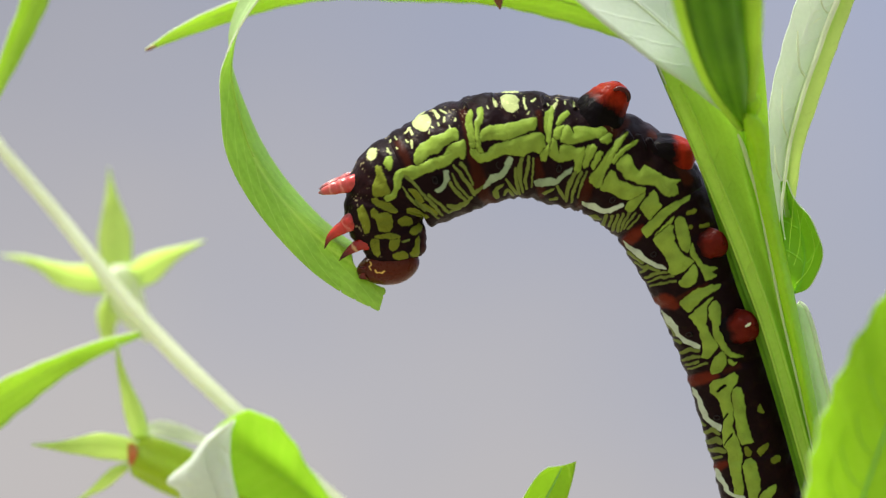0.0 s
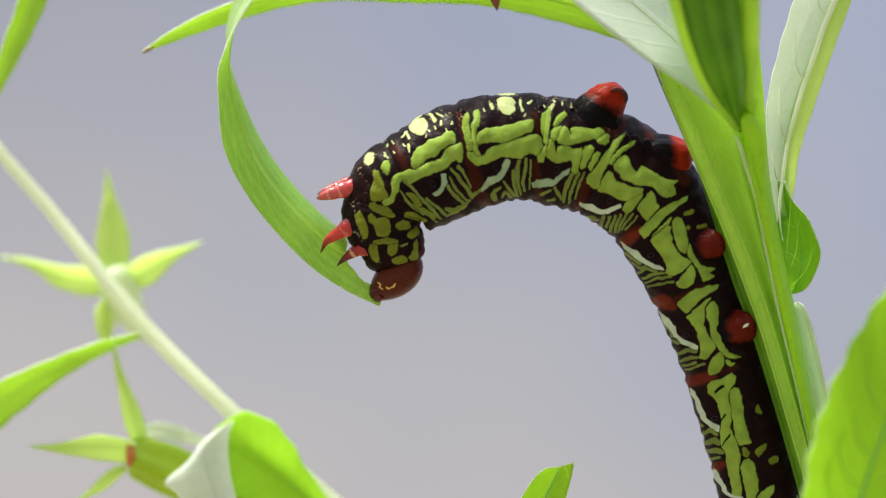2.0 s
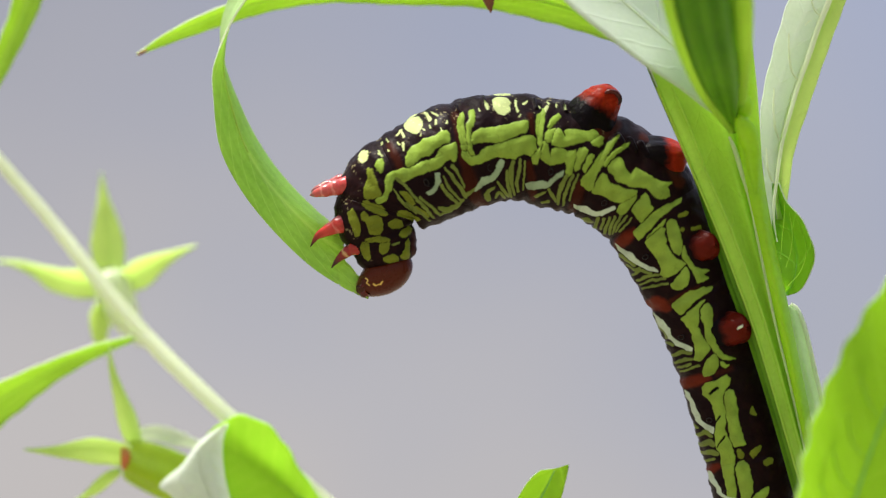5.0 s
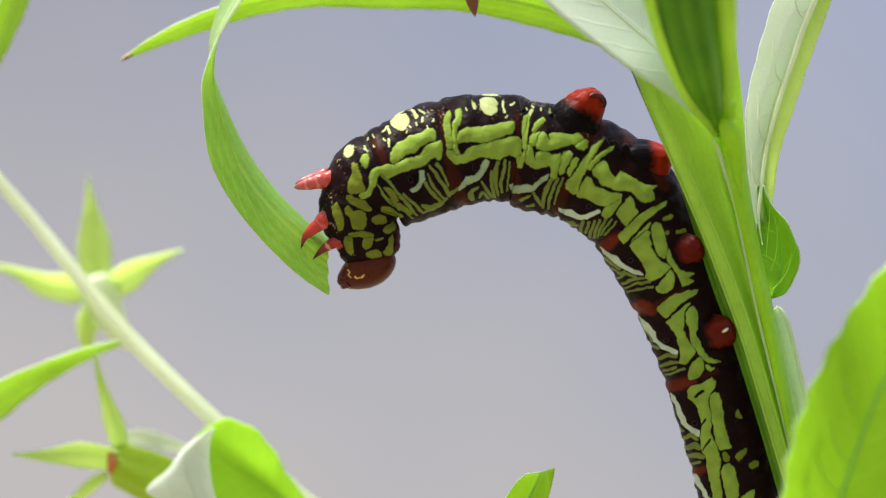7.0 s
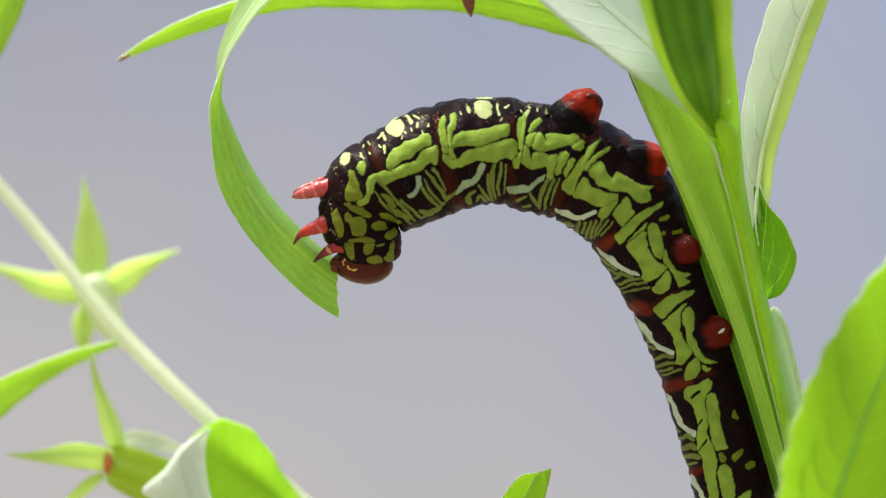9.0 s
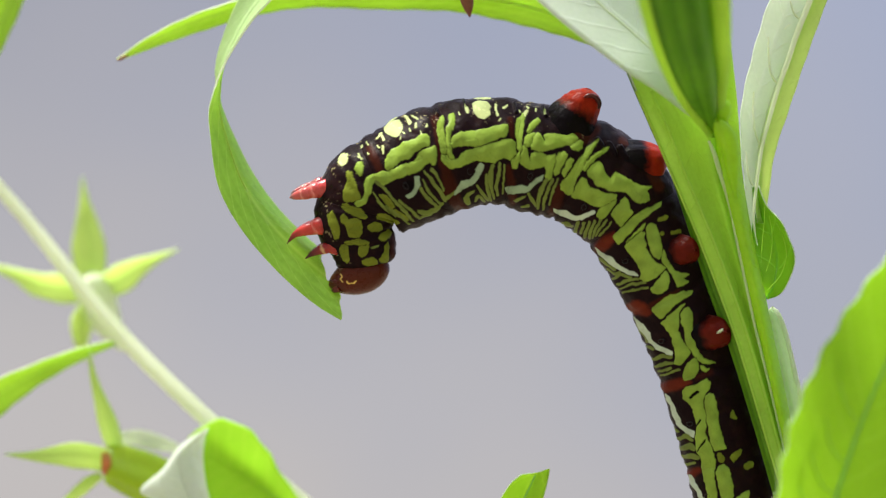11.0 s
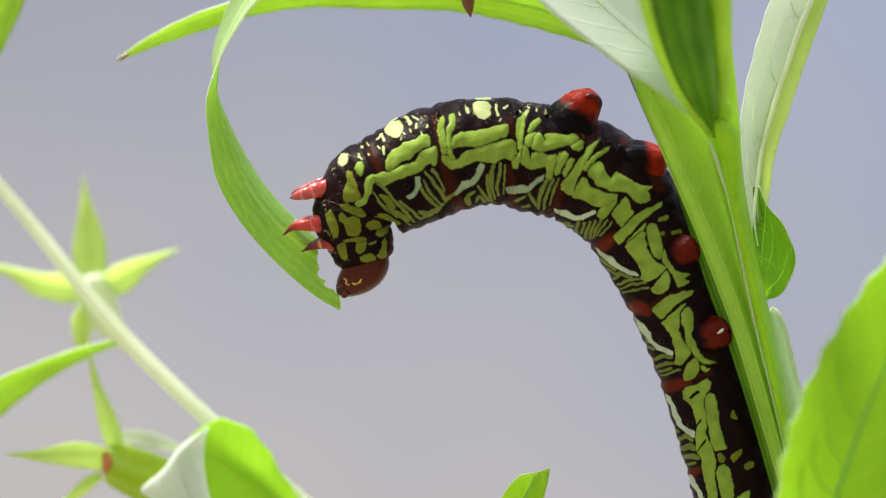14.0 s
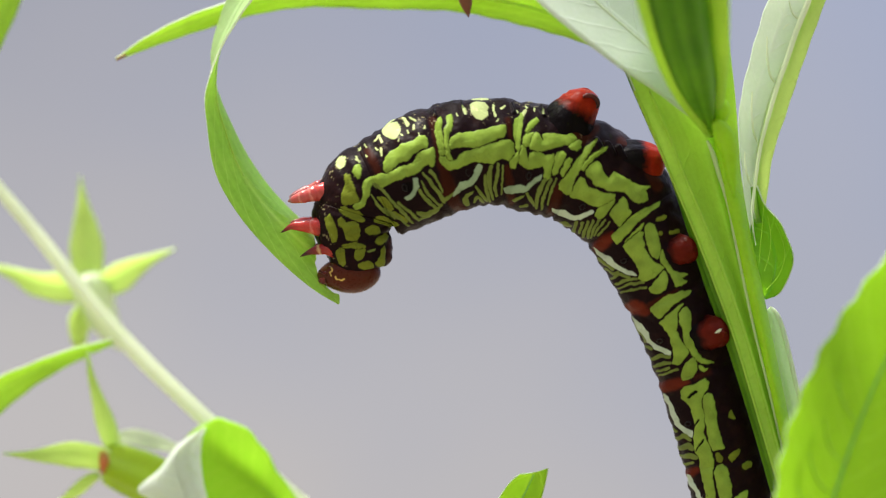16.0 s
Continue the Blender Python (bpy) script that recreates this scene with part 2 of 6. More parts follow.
def part(name, verts, faces, material, parent, label="", origin=None, uvs=None, colours=None, slots=None, smooth=True):
    """One mesh (mm) under a thing or a part; origin is its joint."""
    me = bpy.data.meshes.new(name)
    o = np.array(ORIGIN[parent] if origin is None else origin, float)
    v = (np.asarray(verts, float) - o) * MM
    me.from_pydata(v.tolist() if len(v) < 4 else v, [], faces)
    mats = material if isinstance(material, (list, tuple)) else [material]
    for m in mats:
        me.materials.append(m)
    if slots is not None:
        me.polygons.foreach_set("material_index", np.asarray(slots, np.int32))
    if uvs is not None:
        layer = me.uv_layers.new(name="map")
        idx = np.empty(len(me.loops), np.int32)
        me.loops.foreach_get("vertex_index", idx)
        layer.data.foreach_set("uv", np.asarray(uvs, np.float32)[idx].ravel())
    if colours is not None:
        c = me.color_attributes.new("pigment", "FLOAT_COLOR", "POINT")
        c.data.foreach_set("color", np.c_[colours, np.ones(len(colours))].astype(np.float32).ravel())
    me.polygons.foreach_set("use_smooth", np.full(len(me.polygons), smooth))
    me.update()
    ob = new(name, me)
    ob.parent = parent
    ORIGIN[ob] = Vector(o)
    ob.location = (ORIGIN[ob] - ORIGIN[parent]) * MM
    if label:
        tagged(ob, label)
    return ob


def glide(points, n):
    """A smooth run through control points (Catmull-Rom), n steps a stretch."""
    p = np.array(points, float)
    a = np.vstack([2 * p[0] - p[1], p, 2 * p[-1] - p[-2]])
    t = np.linspace(0, 1, n, endpoint=False)[:, None]
    out = []
    for i in range(1, len(a) - 2):
        p0, p1, p2, p3 = a[i - 1:i + 3]
        out.append(0.5 * (2 * p1 + (p2 - p0) * t + (2 * p0 - 5 * p1 + 4 * p2 - p3) * t ** 2 + (3 * p1 - p0 - 3 * p2 + p3) * t ** 3))
    return np.vstack(out + [p[-1:]])


def even(points, n):
    """n + 1 rows evenly spaced along a run; the first three columns are its place."""
    g = glide(points, 30)
    d = np.r_[0, np.cumsum(np.linalg.norm(np.diff(g[:, :3], axis=0), axis=1))]
    s = np.linspace(0, d[-1], n + 1)
    return np.stack([np.interp(s, d, g[:, k]) for k in range(g.shape[1])], 1), s


def unit(v):
    return v / np.maximum(np.linalg.norm(v, axis=-1, keepdims=True), 1e-9)


def grid_faces(nu, nv, wrap=False):
    i, j = np.meshgrid(np.arange(nu), np.arange(nv), indexing="ij")
    w = nv if wrap else nv + 1
    a, b = i * w + j, i * w + (j + 1) % w if wrap else i * w + j + 1
    return np.stack([a, b, b + w, a + w], -1).reshape(-1, 4)


def loft(lines, per=12, between=8):
    """A sheet laid smoothly through lines that run side by side. Gives the grid, its normals and its map (mm along, mm across)."""
    run = np.stack([glide(line, per) for line in lines])
    k, n, _ = run.shape
    rows = glide(run.reshape(k, -1), between) if k > 2 else np.linspace(run[0].ravel(), run[1].ravel(), between + 1)
    p = rows.reshape(len(rows), n, 3).transpose(1, 0, 2)
    along = np.r_[0, np.cumsum(np.linalg.norm(np.diff(p[:, 0], axis=0), axis=1))]
    wide = np.cumsum(np.linalg.norm(np.diff(p, axis=1, prepend=p[:, :1]), axis=2), axis=1)
    du, dv = np.gradient(p, axis=0), np.gradient(p, axis=1)
    return p, unit(np.cross(du, dv)), np.stack([np.tile(along[:, None], (1, p.shape[1])), wide - wide[:, -1:] / 2], -1)


def tube(lines, per=12, between=8):
    """A closed solid through lines that run round it."""
    run = np.stack([glide(line, per) for line in lines])
    k, n, _ = run.shape
    rows = glide(np.vstack([run[-1:], run, run[:2]]).reshape(k + 3, -1), between)[between:(k + 1) * between]
    p = rows.reshape(len(rows), n, 3).transpose(1, 0, 2)
    w = p.shape[1]
    f = grid_faces(n - 1, w, True).tolist() + [list(range(w)), [n * w - 1 - i for i in range(w)]]
    along = np.r_[0, np.cumsum(np.linalg.norm(np.diff(p[:, 0], axis=0), axis=1))]
    return p.reshape(-1, 3), f, np.stack([np.repeat(along, w), np.tile(np.linspace(0, 4, w), n)], -1)


def vein(points, owner, material, name="vein"):
    """A thin raised vein along (x, y, z, radius) points."""
    v, f, m = rod(points, 6, 24)
    return part(name, v, f, material, owner, "", None, m * [20, 1])


def rod(points, around=12, steps=40, flat=None, squash=1.0):
    """A tapered rod along (x, y, z, radius) points, round or with ridges; closed ends. Gives verts, faces and map (0 to 1 along)."""
    g, s = even(points, steps)
    c, r = g[:, :3], g[:, 3]
    t = unit(np.gradient(c, axis=0))
    side = unit(np.cross(t, np.array([0, 1.0, 0])))
    other = np.cross(side, t) * squash
    a = np.linspace(0, 2 * np.pi, around, endpoint=False)
    k = np.ones(around) if flat is None else flat(a)
    ring = c[:, None] + r[:, None, None] * k[None, :, None] * (np.cos(a)[None, :, None] * side[:, None] + np.sin(a)[None, :, None] * other[:, None])
    v = ring.reshape(-1, 3)
    f = grid_faces(steps, around, True).tolist()
    f.append(list(range(around)))
    f.append([len(v) - 1 - i for i in range(around)])
    uv = np.repeat(np.c_[s / s[-1], np.zeros(len(s))], around, axis=0)
    return v, f, uv


def blade(points, steps, across, cup=0.15, wave=0.0, seed=0.0, sunk=0.0, ruffle=0.03):
    """A leaf's middle sheet. points: (x, y, z, half width, tilt in degrees); tilt turns the blade about its length, away from the view's plane.
    sunk lowers the middle by that share of the cup. Gives the grid, its normals and the leaf's map."""
    g, s = even(points, steps)
    c, w, tilt = g[:, :3], g[:, 3], np.radians(g[:, 4])
    t = unit(np.gradient(c, axis=0))
    y = np.tile(np.array([0, 1.0, 0]), (len(c), 1))
    flat = unit(np.cross(t, y))
    deep = unit(np.cross(flat, t))
    side = np.cos(tilt)[:, None] * flat + np.sin(tilt)[:, None] * deep
    normal = np.cross(t, side)
    v = np.linspace(-1, 1, across + 1)
    edge = 1 + ruffle * np.sin(s * 2.1 + seed)[:, None] * np.abs(v)[None, :] ** 3
    lift = cup * np.abs(v)[None, :] ** 1.6 * w[:, None] + wave * np.sin(s * 0.55 + seed)[:, None] * v[None, :] ** 2 * np.sign(v)[None, :] * w[:, None]
    lift = lift - sunk * cup * w[:, None]
    lift = lift - 0.05 * np.exp(-(v / 0.08) ** 2)[None, :] * np.minimum(w, 1)[:, None]
    p = c[:, None] + (v[None, :] * edge * w[:, None])[..., None] * side[:, None] + lift[..., None] * normal[:, None]
    uv = np.stack([np.tile(s[:, None], (1, across + 1)), v[None, :] * w[:, None]], -1)
    du, dv = np.gradient(p, axis=0), np.gradient(p, axis=1)
    return p, unit(np.cross(du, dv)), uv


def sheet(p, n, uv, keep, thick, open_edge=None, split=None):
    """Closes the kept cells of a grid into a thin solid: upper side slot 0, under side 1, rim 2; slot 3 is the upper side's second half."""
    nu, nv = keep.shape
    f = grid_faces(nu, nv)[keep.ravel()]
    used = np.unique(f)
    new_index = -np.ones((nu + 1) * (nv + 1), int)
    new_index[used] = np.arange(len(used))
    f = new_index[f]
    up = p.reshape(-1, 3)[used]
    low = up - n.reshape(-1, 3)[used] * thick
    m = len(used)
    pairs = {}
    for a, b, c, d in f:
        for e in ((a, b), (b, c), (c, d), (d, a)):
            if (e[1], e[0]) in pairs:
                del pairs[(e[1], e[0])]
            else:
                pairs[e] = 1
    rim = [(b, a, a + m, b + m) for a, b in pairs if open_edge is None or open_edge[used[a]] and open_edge[used[b]]]
    faces = f.tolist() + (f[:, ::-1] + m).tolist() + rim
    slots = [0] * len(f) + [1] * len(f) + [2] * len(rim)
    if split is not None:
        right = split.ravel()[keep.ravel()]
        slots[:len(f)] = [3 if r else 0 for r in right]
    return np.vstack([up, low]), faces, np.tile(uv.reshape(-1, 2)[used], (2, 1)), slots


def leaf(name, points, parent, label="", upper=None, under=None, steps=70, across=16, cup=0.15, wave=0.0, seed=0.0, thick=0.14, rib=0.14, rib_mat=None, origin=None, half=None):
    """A whole leaf with its midrib as a piece of its own."""
    upper, under = upper or LEAF, under or UNDER
    p, n, uv = blade(points, steps, across, cup, wave, seed)
    second = np.tile(np.arange(across)[None, :] >= across // 2, (steps, 1)) if half else None
    v, f, m, slots = sheet(p, n, uv, np.ones((steps, across), bool), thick, None, second)
    ob = part(name, v, f, [upper, under, PALE, half or upper], parent, label, origin, m, None, slots)
    if rib:
        mid = across // 2
        line = p[::4, mid] - n[::4, mid] * thick * 0.5
        rad = rib * np.linspace(1, 0.35, len(line))
        v, f, m = rod(np.c_[line, rad], 8, len(line) * 2)
        part("midrib", v, f, rib_mat or under, ob, "", None, m)
    return ob


# ---- setting ----
def setting():
    s = 200.0
    me = bpy.data.meshes.new("ground")
    bm = bmesh.new()
    bmesh.ops.create_grid(bm, x_segments=60, y_segments=60, size=s)
    for v in bm.verts:
        d = v.co.length
        v.co *= (d / s) ** 2 if d else 1
        v.co.z = 0.01 * noise.noise(v.co * 3) if d < 190 else 0
    bm.to_mesh(me)
    bm.free()
    me.materials.append(EARTH)
    tagged(new("ground", me), "brown ground added out of view under the plants", "ground", "", "structure")


setting()


# ---- the plant that carries the caterpillar ----
plant = thing("water_primrose_plant", "green herb with lance-shaped leaves and angled stem, being eaten", "plant", (40.58, -1, -452.98))
four = lambda a: 1 + 0.15 * np.cos(4 * a) + 0.03 * np.cos(8 * a)


def main_plant():
    # stem: from the earth up past the node; in view a grooved length with a rounded ridge
    v, f, m = rod([(40.58, -1, -455.47, 3.0), (38.59, -1, -176.99, 2.8), (36.2, -2, -60, 2.0), (34.4, -3.2, -30, 1.0), (33.6, -3.2, -23, 0.6)], 32, 60, four)
    stem = part("stem", v, f, STEM, plant, "ribbed fresh green stem", None, m * [300, 1])
    groove = [(24.96, -12, 23.42), (25.4, -9, 18.12), (25.95, -6.5, 14.04), (25.98, -5, 10.75), (26.38, -4.9, 6.86), (27.55, -4.9, 2), (28.67, -4.9, -2.87), (29.84, -4.9, -7.74), (31.39, -4.9, -15.04), (33.05, -4.9, -22.34)]
    ridge = [(25.2, -12.9, 23.3), (25.84, -9.9, 18.03), (26.54, -7.4, 13.97), (26.72, -5.9, 10.7), (27.41, -5.8, 6.83), (28.28, -5.8, 1.99), (29.25, -5.8, -2.86), (30.27, -5.8, -7.7), (31.72, -5.8, -14.96), (33.17, -5.8, -22.23)]
    flank = [(26.16, -11.5, 23.49), (26.81, -8.5, 18.17), (27.57, -6, 14.08), (28, -4.5, 10.78), (28.31, -4.4, 6.88), (29.09, -4.4, 2), (30.11, -4.4, -2.88), (31.09, -4.4, -7.76), (32.55, -4.4, -15.08), (33.92, -4.4, -22.4)]
    behind = [(26.31, -9.6, 23.75), (26.95, -6.6, 18.37), (27.72, -4.1, 14.23), (28.15, -2.6, 10.89), (28.46, -2.5, 6.95), (29.25, -2.5, 2.02), (30.28, -2.5, -2.91), (31.27, -2.5, -7.84), (32.75, -2.5, -15.24), (34.13, -2.5, -22.64)]
    within = [(25.41, -9.6, 23.75), (25.84, -6.6, 18.37), (26.4, -4.1, 14.23), (26.42, -2.6, 10.89), (26.83, -2.5, 6.95), (28.02, -2.5, 2.02), (29.15, -2.5, -2.91), (30.33, -2.5, -7.84), (31.91, -2.5, -15.24), (33.59, -2.5, -22.64)]
    v, f, m = tube([groove, ridge, flank, behind, within])
    part("stem_ridge", v, f, STEM, stem, "rounded yellow-green ridge", None, m)
    # reflected streak down the stem, added as a raised pale rod
    v, f, m = rod([(25.37, -5.15, 9.87, 0.1), (25.86, -5.15, 8.7, 0.2), (26.34, -5.15, 7.1, 0.21), (26.93, -5.15, 5.15, 0.17), (27.32, -5.15, 3.35, 0.1), (27.7, -5.15, 1.41, 0.12), (28.58, -5.1, -2.87, 0.12), (29.35, -5.1, -6.5, 0.11), (30.65, -5.1, -12, 0.1), (31.95, -5.1, -18, 0.06)], 10, 90)
    part("rib", v, f, STEM_PALE, stem, "pale rod added for the reflected streak on the stem", None, m)
    # long keeled leaf running down the stem: a bright side, and a side turned away, its shade put into the colour
    keel = [(17.76, -5, 17.56), (19.17, -5, 14.16), (20.63, -5, 10.75), (22.23, -5, 6.86), (24.27, -5, 1.99), (26.12, -5, -2.87), (27.83, -5, -7.73), (29.97, -5, -15.03), (32.06, -5, -22.33)]
    fold = [(18.8, -4.8, 17.58), (20.49, -4.9, 14.16), (21.97, -5.15, 10.74), (23.43, -5.15, 6.85), (25.47, -5.15, 1.99), (27.27, -5.15, -2.87), (28.87, -5.15, -7.73), (30.91, -5.15, -15.02), (32.81, -5.15, -22.31)]
    hollow = [(21.38, -4.4, 17.62), (23.11, -4.2, 14.22), (24.91, -3.5, 10.84), (25.81, -3.5, 6.92), (27.23, -3.5, 2.01), (28.57, -3.5, -2.89), (29.87, -3.5, -7.8), (31.58, -3.5, -15.16), (33.33, -3.5, -22.51)]
    seam = [(22.72, -4.6, 17.6), (24.43, -4.6, 14.19), (26.23, -4.6, 10.77), (26.81, -4.6, 6.87), (27.89, -4.6, 2), (28.96, -4.6, -2.88), (30.08, -4.6, -7.75), (31.59, -4.6, -15.06), (33.25, -4.6, -22.38)]
    away = [(17.72, -3.9, 17.67), (19.09, -3.9, 14.24), (20.56, -3.9, 10.82), (22.22, -3.9, 6.9), (23.79, -3.9, 2.01), (25.3, -3.9, -2.89), (27.07, -3.9, -7.78), (29.32, -3.9, -15.12), (31.37, -3.9, -22.47)]
    p, n, uv = loft([keel, fold, hollow, seam])
    v, f, m, slots = sheet(p, n, uv, np.ones((p.shape[0] - 1, p.shape[1] - 1), bool), 0.12)
    keeled = part("leaf", v, f, [KEELED, UNDER, PALE], plant, "long keeled green leaf running down the stem", None, m, None, slots)
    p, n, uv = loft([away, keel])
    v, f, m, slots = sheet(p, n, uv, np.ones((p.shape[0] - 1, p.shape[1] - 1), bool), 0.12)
    # the shaded half takes the capsule's darker green in place of leaf green
    part("blade", v, f, [CAPSULE_AND_SHADE, CAPSULE_AND_SHADE, PALE], keeled, "half turned away, its shade put into a darker green", None, m, None, slots)
    for line, wide in ((keel, 0.12), (fold, 0.12)):
        v, f, m = rod([(x, y - 0.04, z, wide) for x, y, z in line[1:]], 8, 90)
        part("rib", v, f, RIB_LIGHT, keeled, "pale edge", None, m * [60, 1])
    # swelling seed capsule over the node
    v, f, m = rod([(25.83, -6, 10.4, 0.4), (25.11, -8, 11.53, 0.7), (23.84, -12, 14.54, 1.6), (22.42, -16, 18.31, 2.1), (21.44, -19, 22.47, 2.4), (20.52, -22, 28.23, 2.5), (20.21, -22, 33.07, 2)], 48, 60, lambda a: 1 + 0.2 * np.cos(4 * a + 0.6) + 0.03 * np.cos(12 * a))
    # dark bands round the capsule: the grooves' shade put into its colour
    m[:, 1] = np.tile(np.linspace(0, 2 * np.pi, 48, endpoint=False), 61)
    pod = part("capsule", v, f, CAPSULE_AND_SHADE, plant, "dark green four-sided seed capsule", None, m * [30, 1])
    for line in ([(25.3, -7, 10.25), (22.52, -11, 13.21), (20.7, -14, 16.68), (19.38, -17, 20.02), (18.25, -19, 23.81)], [(25.88, -7, 10.25), (25.69, -11.5, 14.58), (25.17, -15, 17.96), (24.59, -18, 21.25), (24.12, -20, 24.12)]):
        v, f, m = rod([(*q, r) for q, r in zip(line, (0.3, 0.55, 0.85, 1.0, 1.05))], 12, 40)
        part("rib", v, f, RIB, pod, "bright green rib", None, m * [30, 1])
    v, f, m = rod([(26.12, -8, 11.29, 0.5), (26.11, -9, 12.32, 0.75), (26.16, -9, 13.13, 0.4)], 12, 10)
    part("bud", v, f, STEM, plant, "tiny pale green bud", None, m)
    v, f, m = rod([(25.5, -9.6, 11.3, 0.2), (25.9, -9.0, 10.8, 0.65), (26.5, -8.1, 9.9, 0.85), (27.0, -7.2, 8.6, 0.7), (27.3, -6.3, 6.6, 0.45), (27.7, -5.6, 4.6, 0.1)], 20, 40)
    part("node", v, f, STEM, stem, "swollen yellow-green node", None, m)
    # broad leaf, seen from its silvery under side
    nerve = [(25.68, -5, 10.99), (23.99, -6, 13.35), (22.18, -7, 15.68), (20.54, -7.4, 17.23), (18.43, -7.4, 19.15), (16.13, -7.4, 21.17), (13.73, -7.4, 23.57), (10.39, -7, 26.5)]
    p, n, uv = loft([[(25.52, -5.5, 10.62), (22.99, -7, 12.22), (20.53, -8.7, 13.86), (17.94, -9.8, 15.39), (15.42, -10, 17.26), (13.05, -10, 19.15), (10.72, -9.5, 21.29), (7.92, -8.5, 24.37)],
                     nerve,
                     [(25.85, -4.9, 11.49), (25.2, -5, 14.64), (24.57, -5.3, 17.53), (23.62, -5.2, 19.97), (21.91, -5.2, 21.91), (19.73, -5.2, 23.86), (16.81, -5.2, 26.29), (12.44, -5.2, 28.23)]])
    v, f, m, slots = sheet(p, n, uv, np.ones((p.shape[0] - 1, p.shape[1] - 1), bool), 0.12)
    broad = part("leaf", v, f, [PALE, PALE, PALE], plant, "broad leaf showing its silvery under side", None, m, None, slots)
    vein([(x, y - 0.1, z, 0.12) for x, y, z in nerve], broad, PALE_RIB, "midrib")
    # long leaf arching behind it, out of the top and back in
    arch = leaf("leaf", [(18.5, 2, 18.4, 0.5, 40), (15.04, 3, 20.75, 1.5, 45), (10.01, 4, 22.6, 1.85, 48), (3.9, 5, 23.7, 1.6, 50), (-3.3, 6, 23.9, 1.4, 50), (-9.5, 6, 24.01, 1.3, 50), (-14.66, 6, 23.18, 1.1, 48), (-19.82, 6, 21.63, 1, 45), (-23.95, 6, 19.88, 0.65, 45), (-27.16, 6, 18.12, 0.1, 45)], plant, "long arching green leaf with a reddish tip", HANGING, HANGING, 110, 12, 0.3, rib=0.15)
    v, f, m = rod([(-26.2, 5.8, 18.57, 0.12), (-26.71, 5.8, 18.31, 0.16), (-27.18, 5.8, 18.05, 0.04)], 8, 10)
    part("leaf_tip", v, f, DRY, arch, "dry reddish tip", None, m)
    # withered tip hanging from above
    v, f, m = rod([(4.45, -6, 24.24, 0.7), (4.6, -6, 22.3, 0.6), (4.74, -6, 21.43, 0.45), (4.89, -6, 20.51, 0.05)], 10, 16)
    part("withered_bud", v, f, DRY, plant, "small withered brown bud", None, m)
    # leaf in the axil: a bulging foot, then a blade that turns its under side to the light
    foot = leaf("leaf", [(31, 0, -3.9, 0.15, 0), (31.61, -0.5, -2.69, 1, 15), (31.91, -0.5, -0.45, 1.7, 25), (31.35, -0.3, 2.05, 1.6, 35), (30.6, 0, 4.3, 0.8, 50), (30.2, 0, 6.05, 0.4, 60)], plant, "axil leaf with a bulging foot and twisted blade", VEINED, LEAF, 50, 14, 0.3, rib=0.1, rib_mat=UNDER)
    leaf("blade", [(30.5, 0.5, -0.5, 0.3, 0), (30.1, 0.4, 3.0, 0.6, 0), (29.9, 0.3, 7.06, 0.75, -10), (29.8, 0.3, 9.32, 0.95, -15), (30.15, 0.3, 13.07, 1.35, -20), (31.35, 0.3, 17.08, 1.65, -20), (33.25, 0.3, 22.09, 2, -20), (34.96, 0.3, 25.59, 2, -20), (38.26, 0.3, 32.1, 0.3, -20)], foot, "pale under side", PALE, PALE, 60, 16, 0.12, 0.05, rib=0)
    leaf("blade", [(30.6, 0, 2.8, 0.3, -10), (30.68, 0.2, 5.06, 0.65, -20), (31.13, 0.2, 9.06, 0.8, -20), (32.28, 0.2, 13.06, 0.95, -20), (33.69, 0.2, 17.07, 0.9, -20), (35.74, 0.2, 22.07, 0.7, -20), (37.24, 0.2, 25.58, 0.6, -20), (38.96, 0.3, 30.1, 0.2, -20)], foot, "fresh green half", SEPAL, SEPAL, 60, 12, 0.2, rib=0)
    v, f, m = rod([(30.17, -0.8, 0.8, 0.03), (29.92, -0.8, 2.29, 0.08), (29.87, -0.8, 4.03, 0.12), (30.17, -0.8, 6.52, 0.15), (30.62, -0.8, 9.51, 0.17), (31.36, -0.8, 12.25, 0.19), (32.11, -0.8, 14.74, 0.21), (32.96, -0.8, 17.08, 0.23), (33.8, -0.8, 19.57, 0.25), (34.85, -0.8, 22.15, 0.26), (35.65, -0.8, 24.44, 0.2)], 10, 60)
    part("midrib", v, f, PALE_RIB, foot, "bright pale midrib", None, m)
    vein([(31.27, -0.75, 19.22, 0.065), (31.27, -0.75, 17.73, 0.104), (31.42, -0.75, 16.23, 0.117), (31.77, -0.75, 15.39, 0.117), (32.17, -0.75, 14.99, 0.065)], foot, PALE_RIB)
    vein([(29.93, -0.75, 14.39, 0.065), (29.88, -0.75, 12.5, 0.104), (30.03, -0.75, 10.91, 0.117), (30.43, -0.75, 9.71, 0.078)], foot, PALE_RIB)
    vein([(33.22, -0.75, 22.36, 0.065), (33.46, -0.75, 21.46, 0.104), (33.81, -0.75, 20.91, 0.104), (34.16, -0.75, 20.77, 0.065)], foot, PALE_RIB)
    vein([(29.23, -0.75, 9.11, 0.065), (29.33, -0.75, 7.62, 0.104), (29.58, -0.75, 6.52, 0.104), (29.88, -0.75, 6.03, 0.065)], foot, PALE_RIB)
    vein([(32.67, -0.75, 19.87, 0.039), (33.02, -0.75, 20.22, 0.065), (33.26, -0.75, 20.32, 0.039)], foot, PALE_RIB)
    vein([(31.13, -1.3, 3.43, 0.018), (31.38, -1.3, 1.79, 0.036), (31.28, -1.3, 0.05, 0.036), (30.83, -1.3, -1.44, 0.024)], foot, RIB)
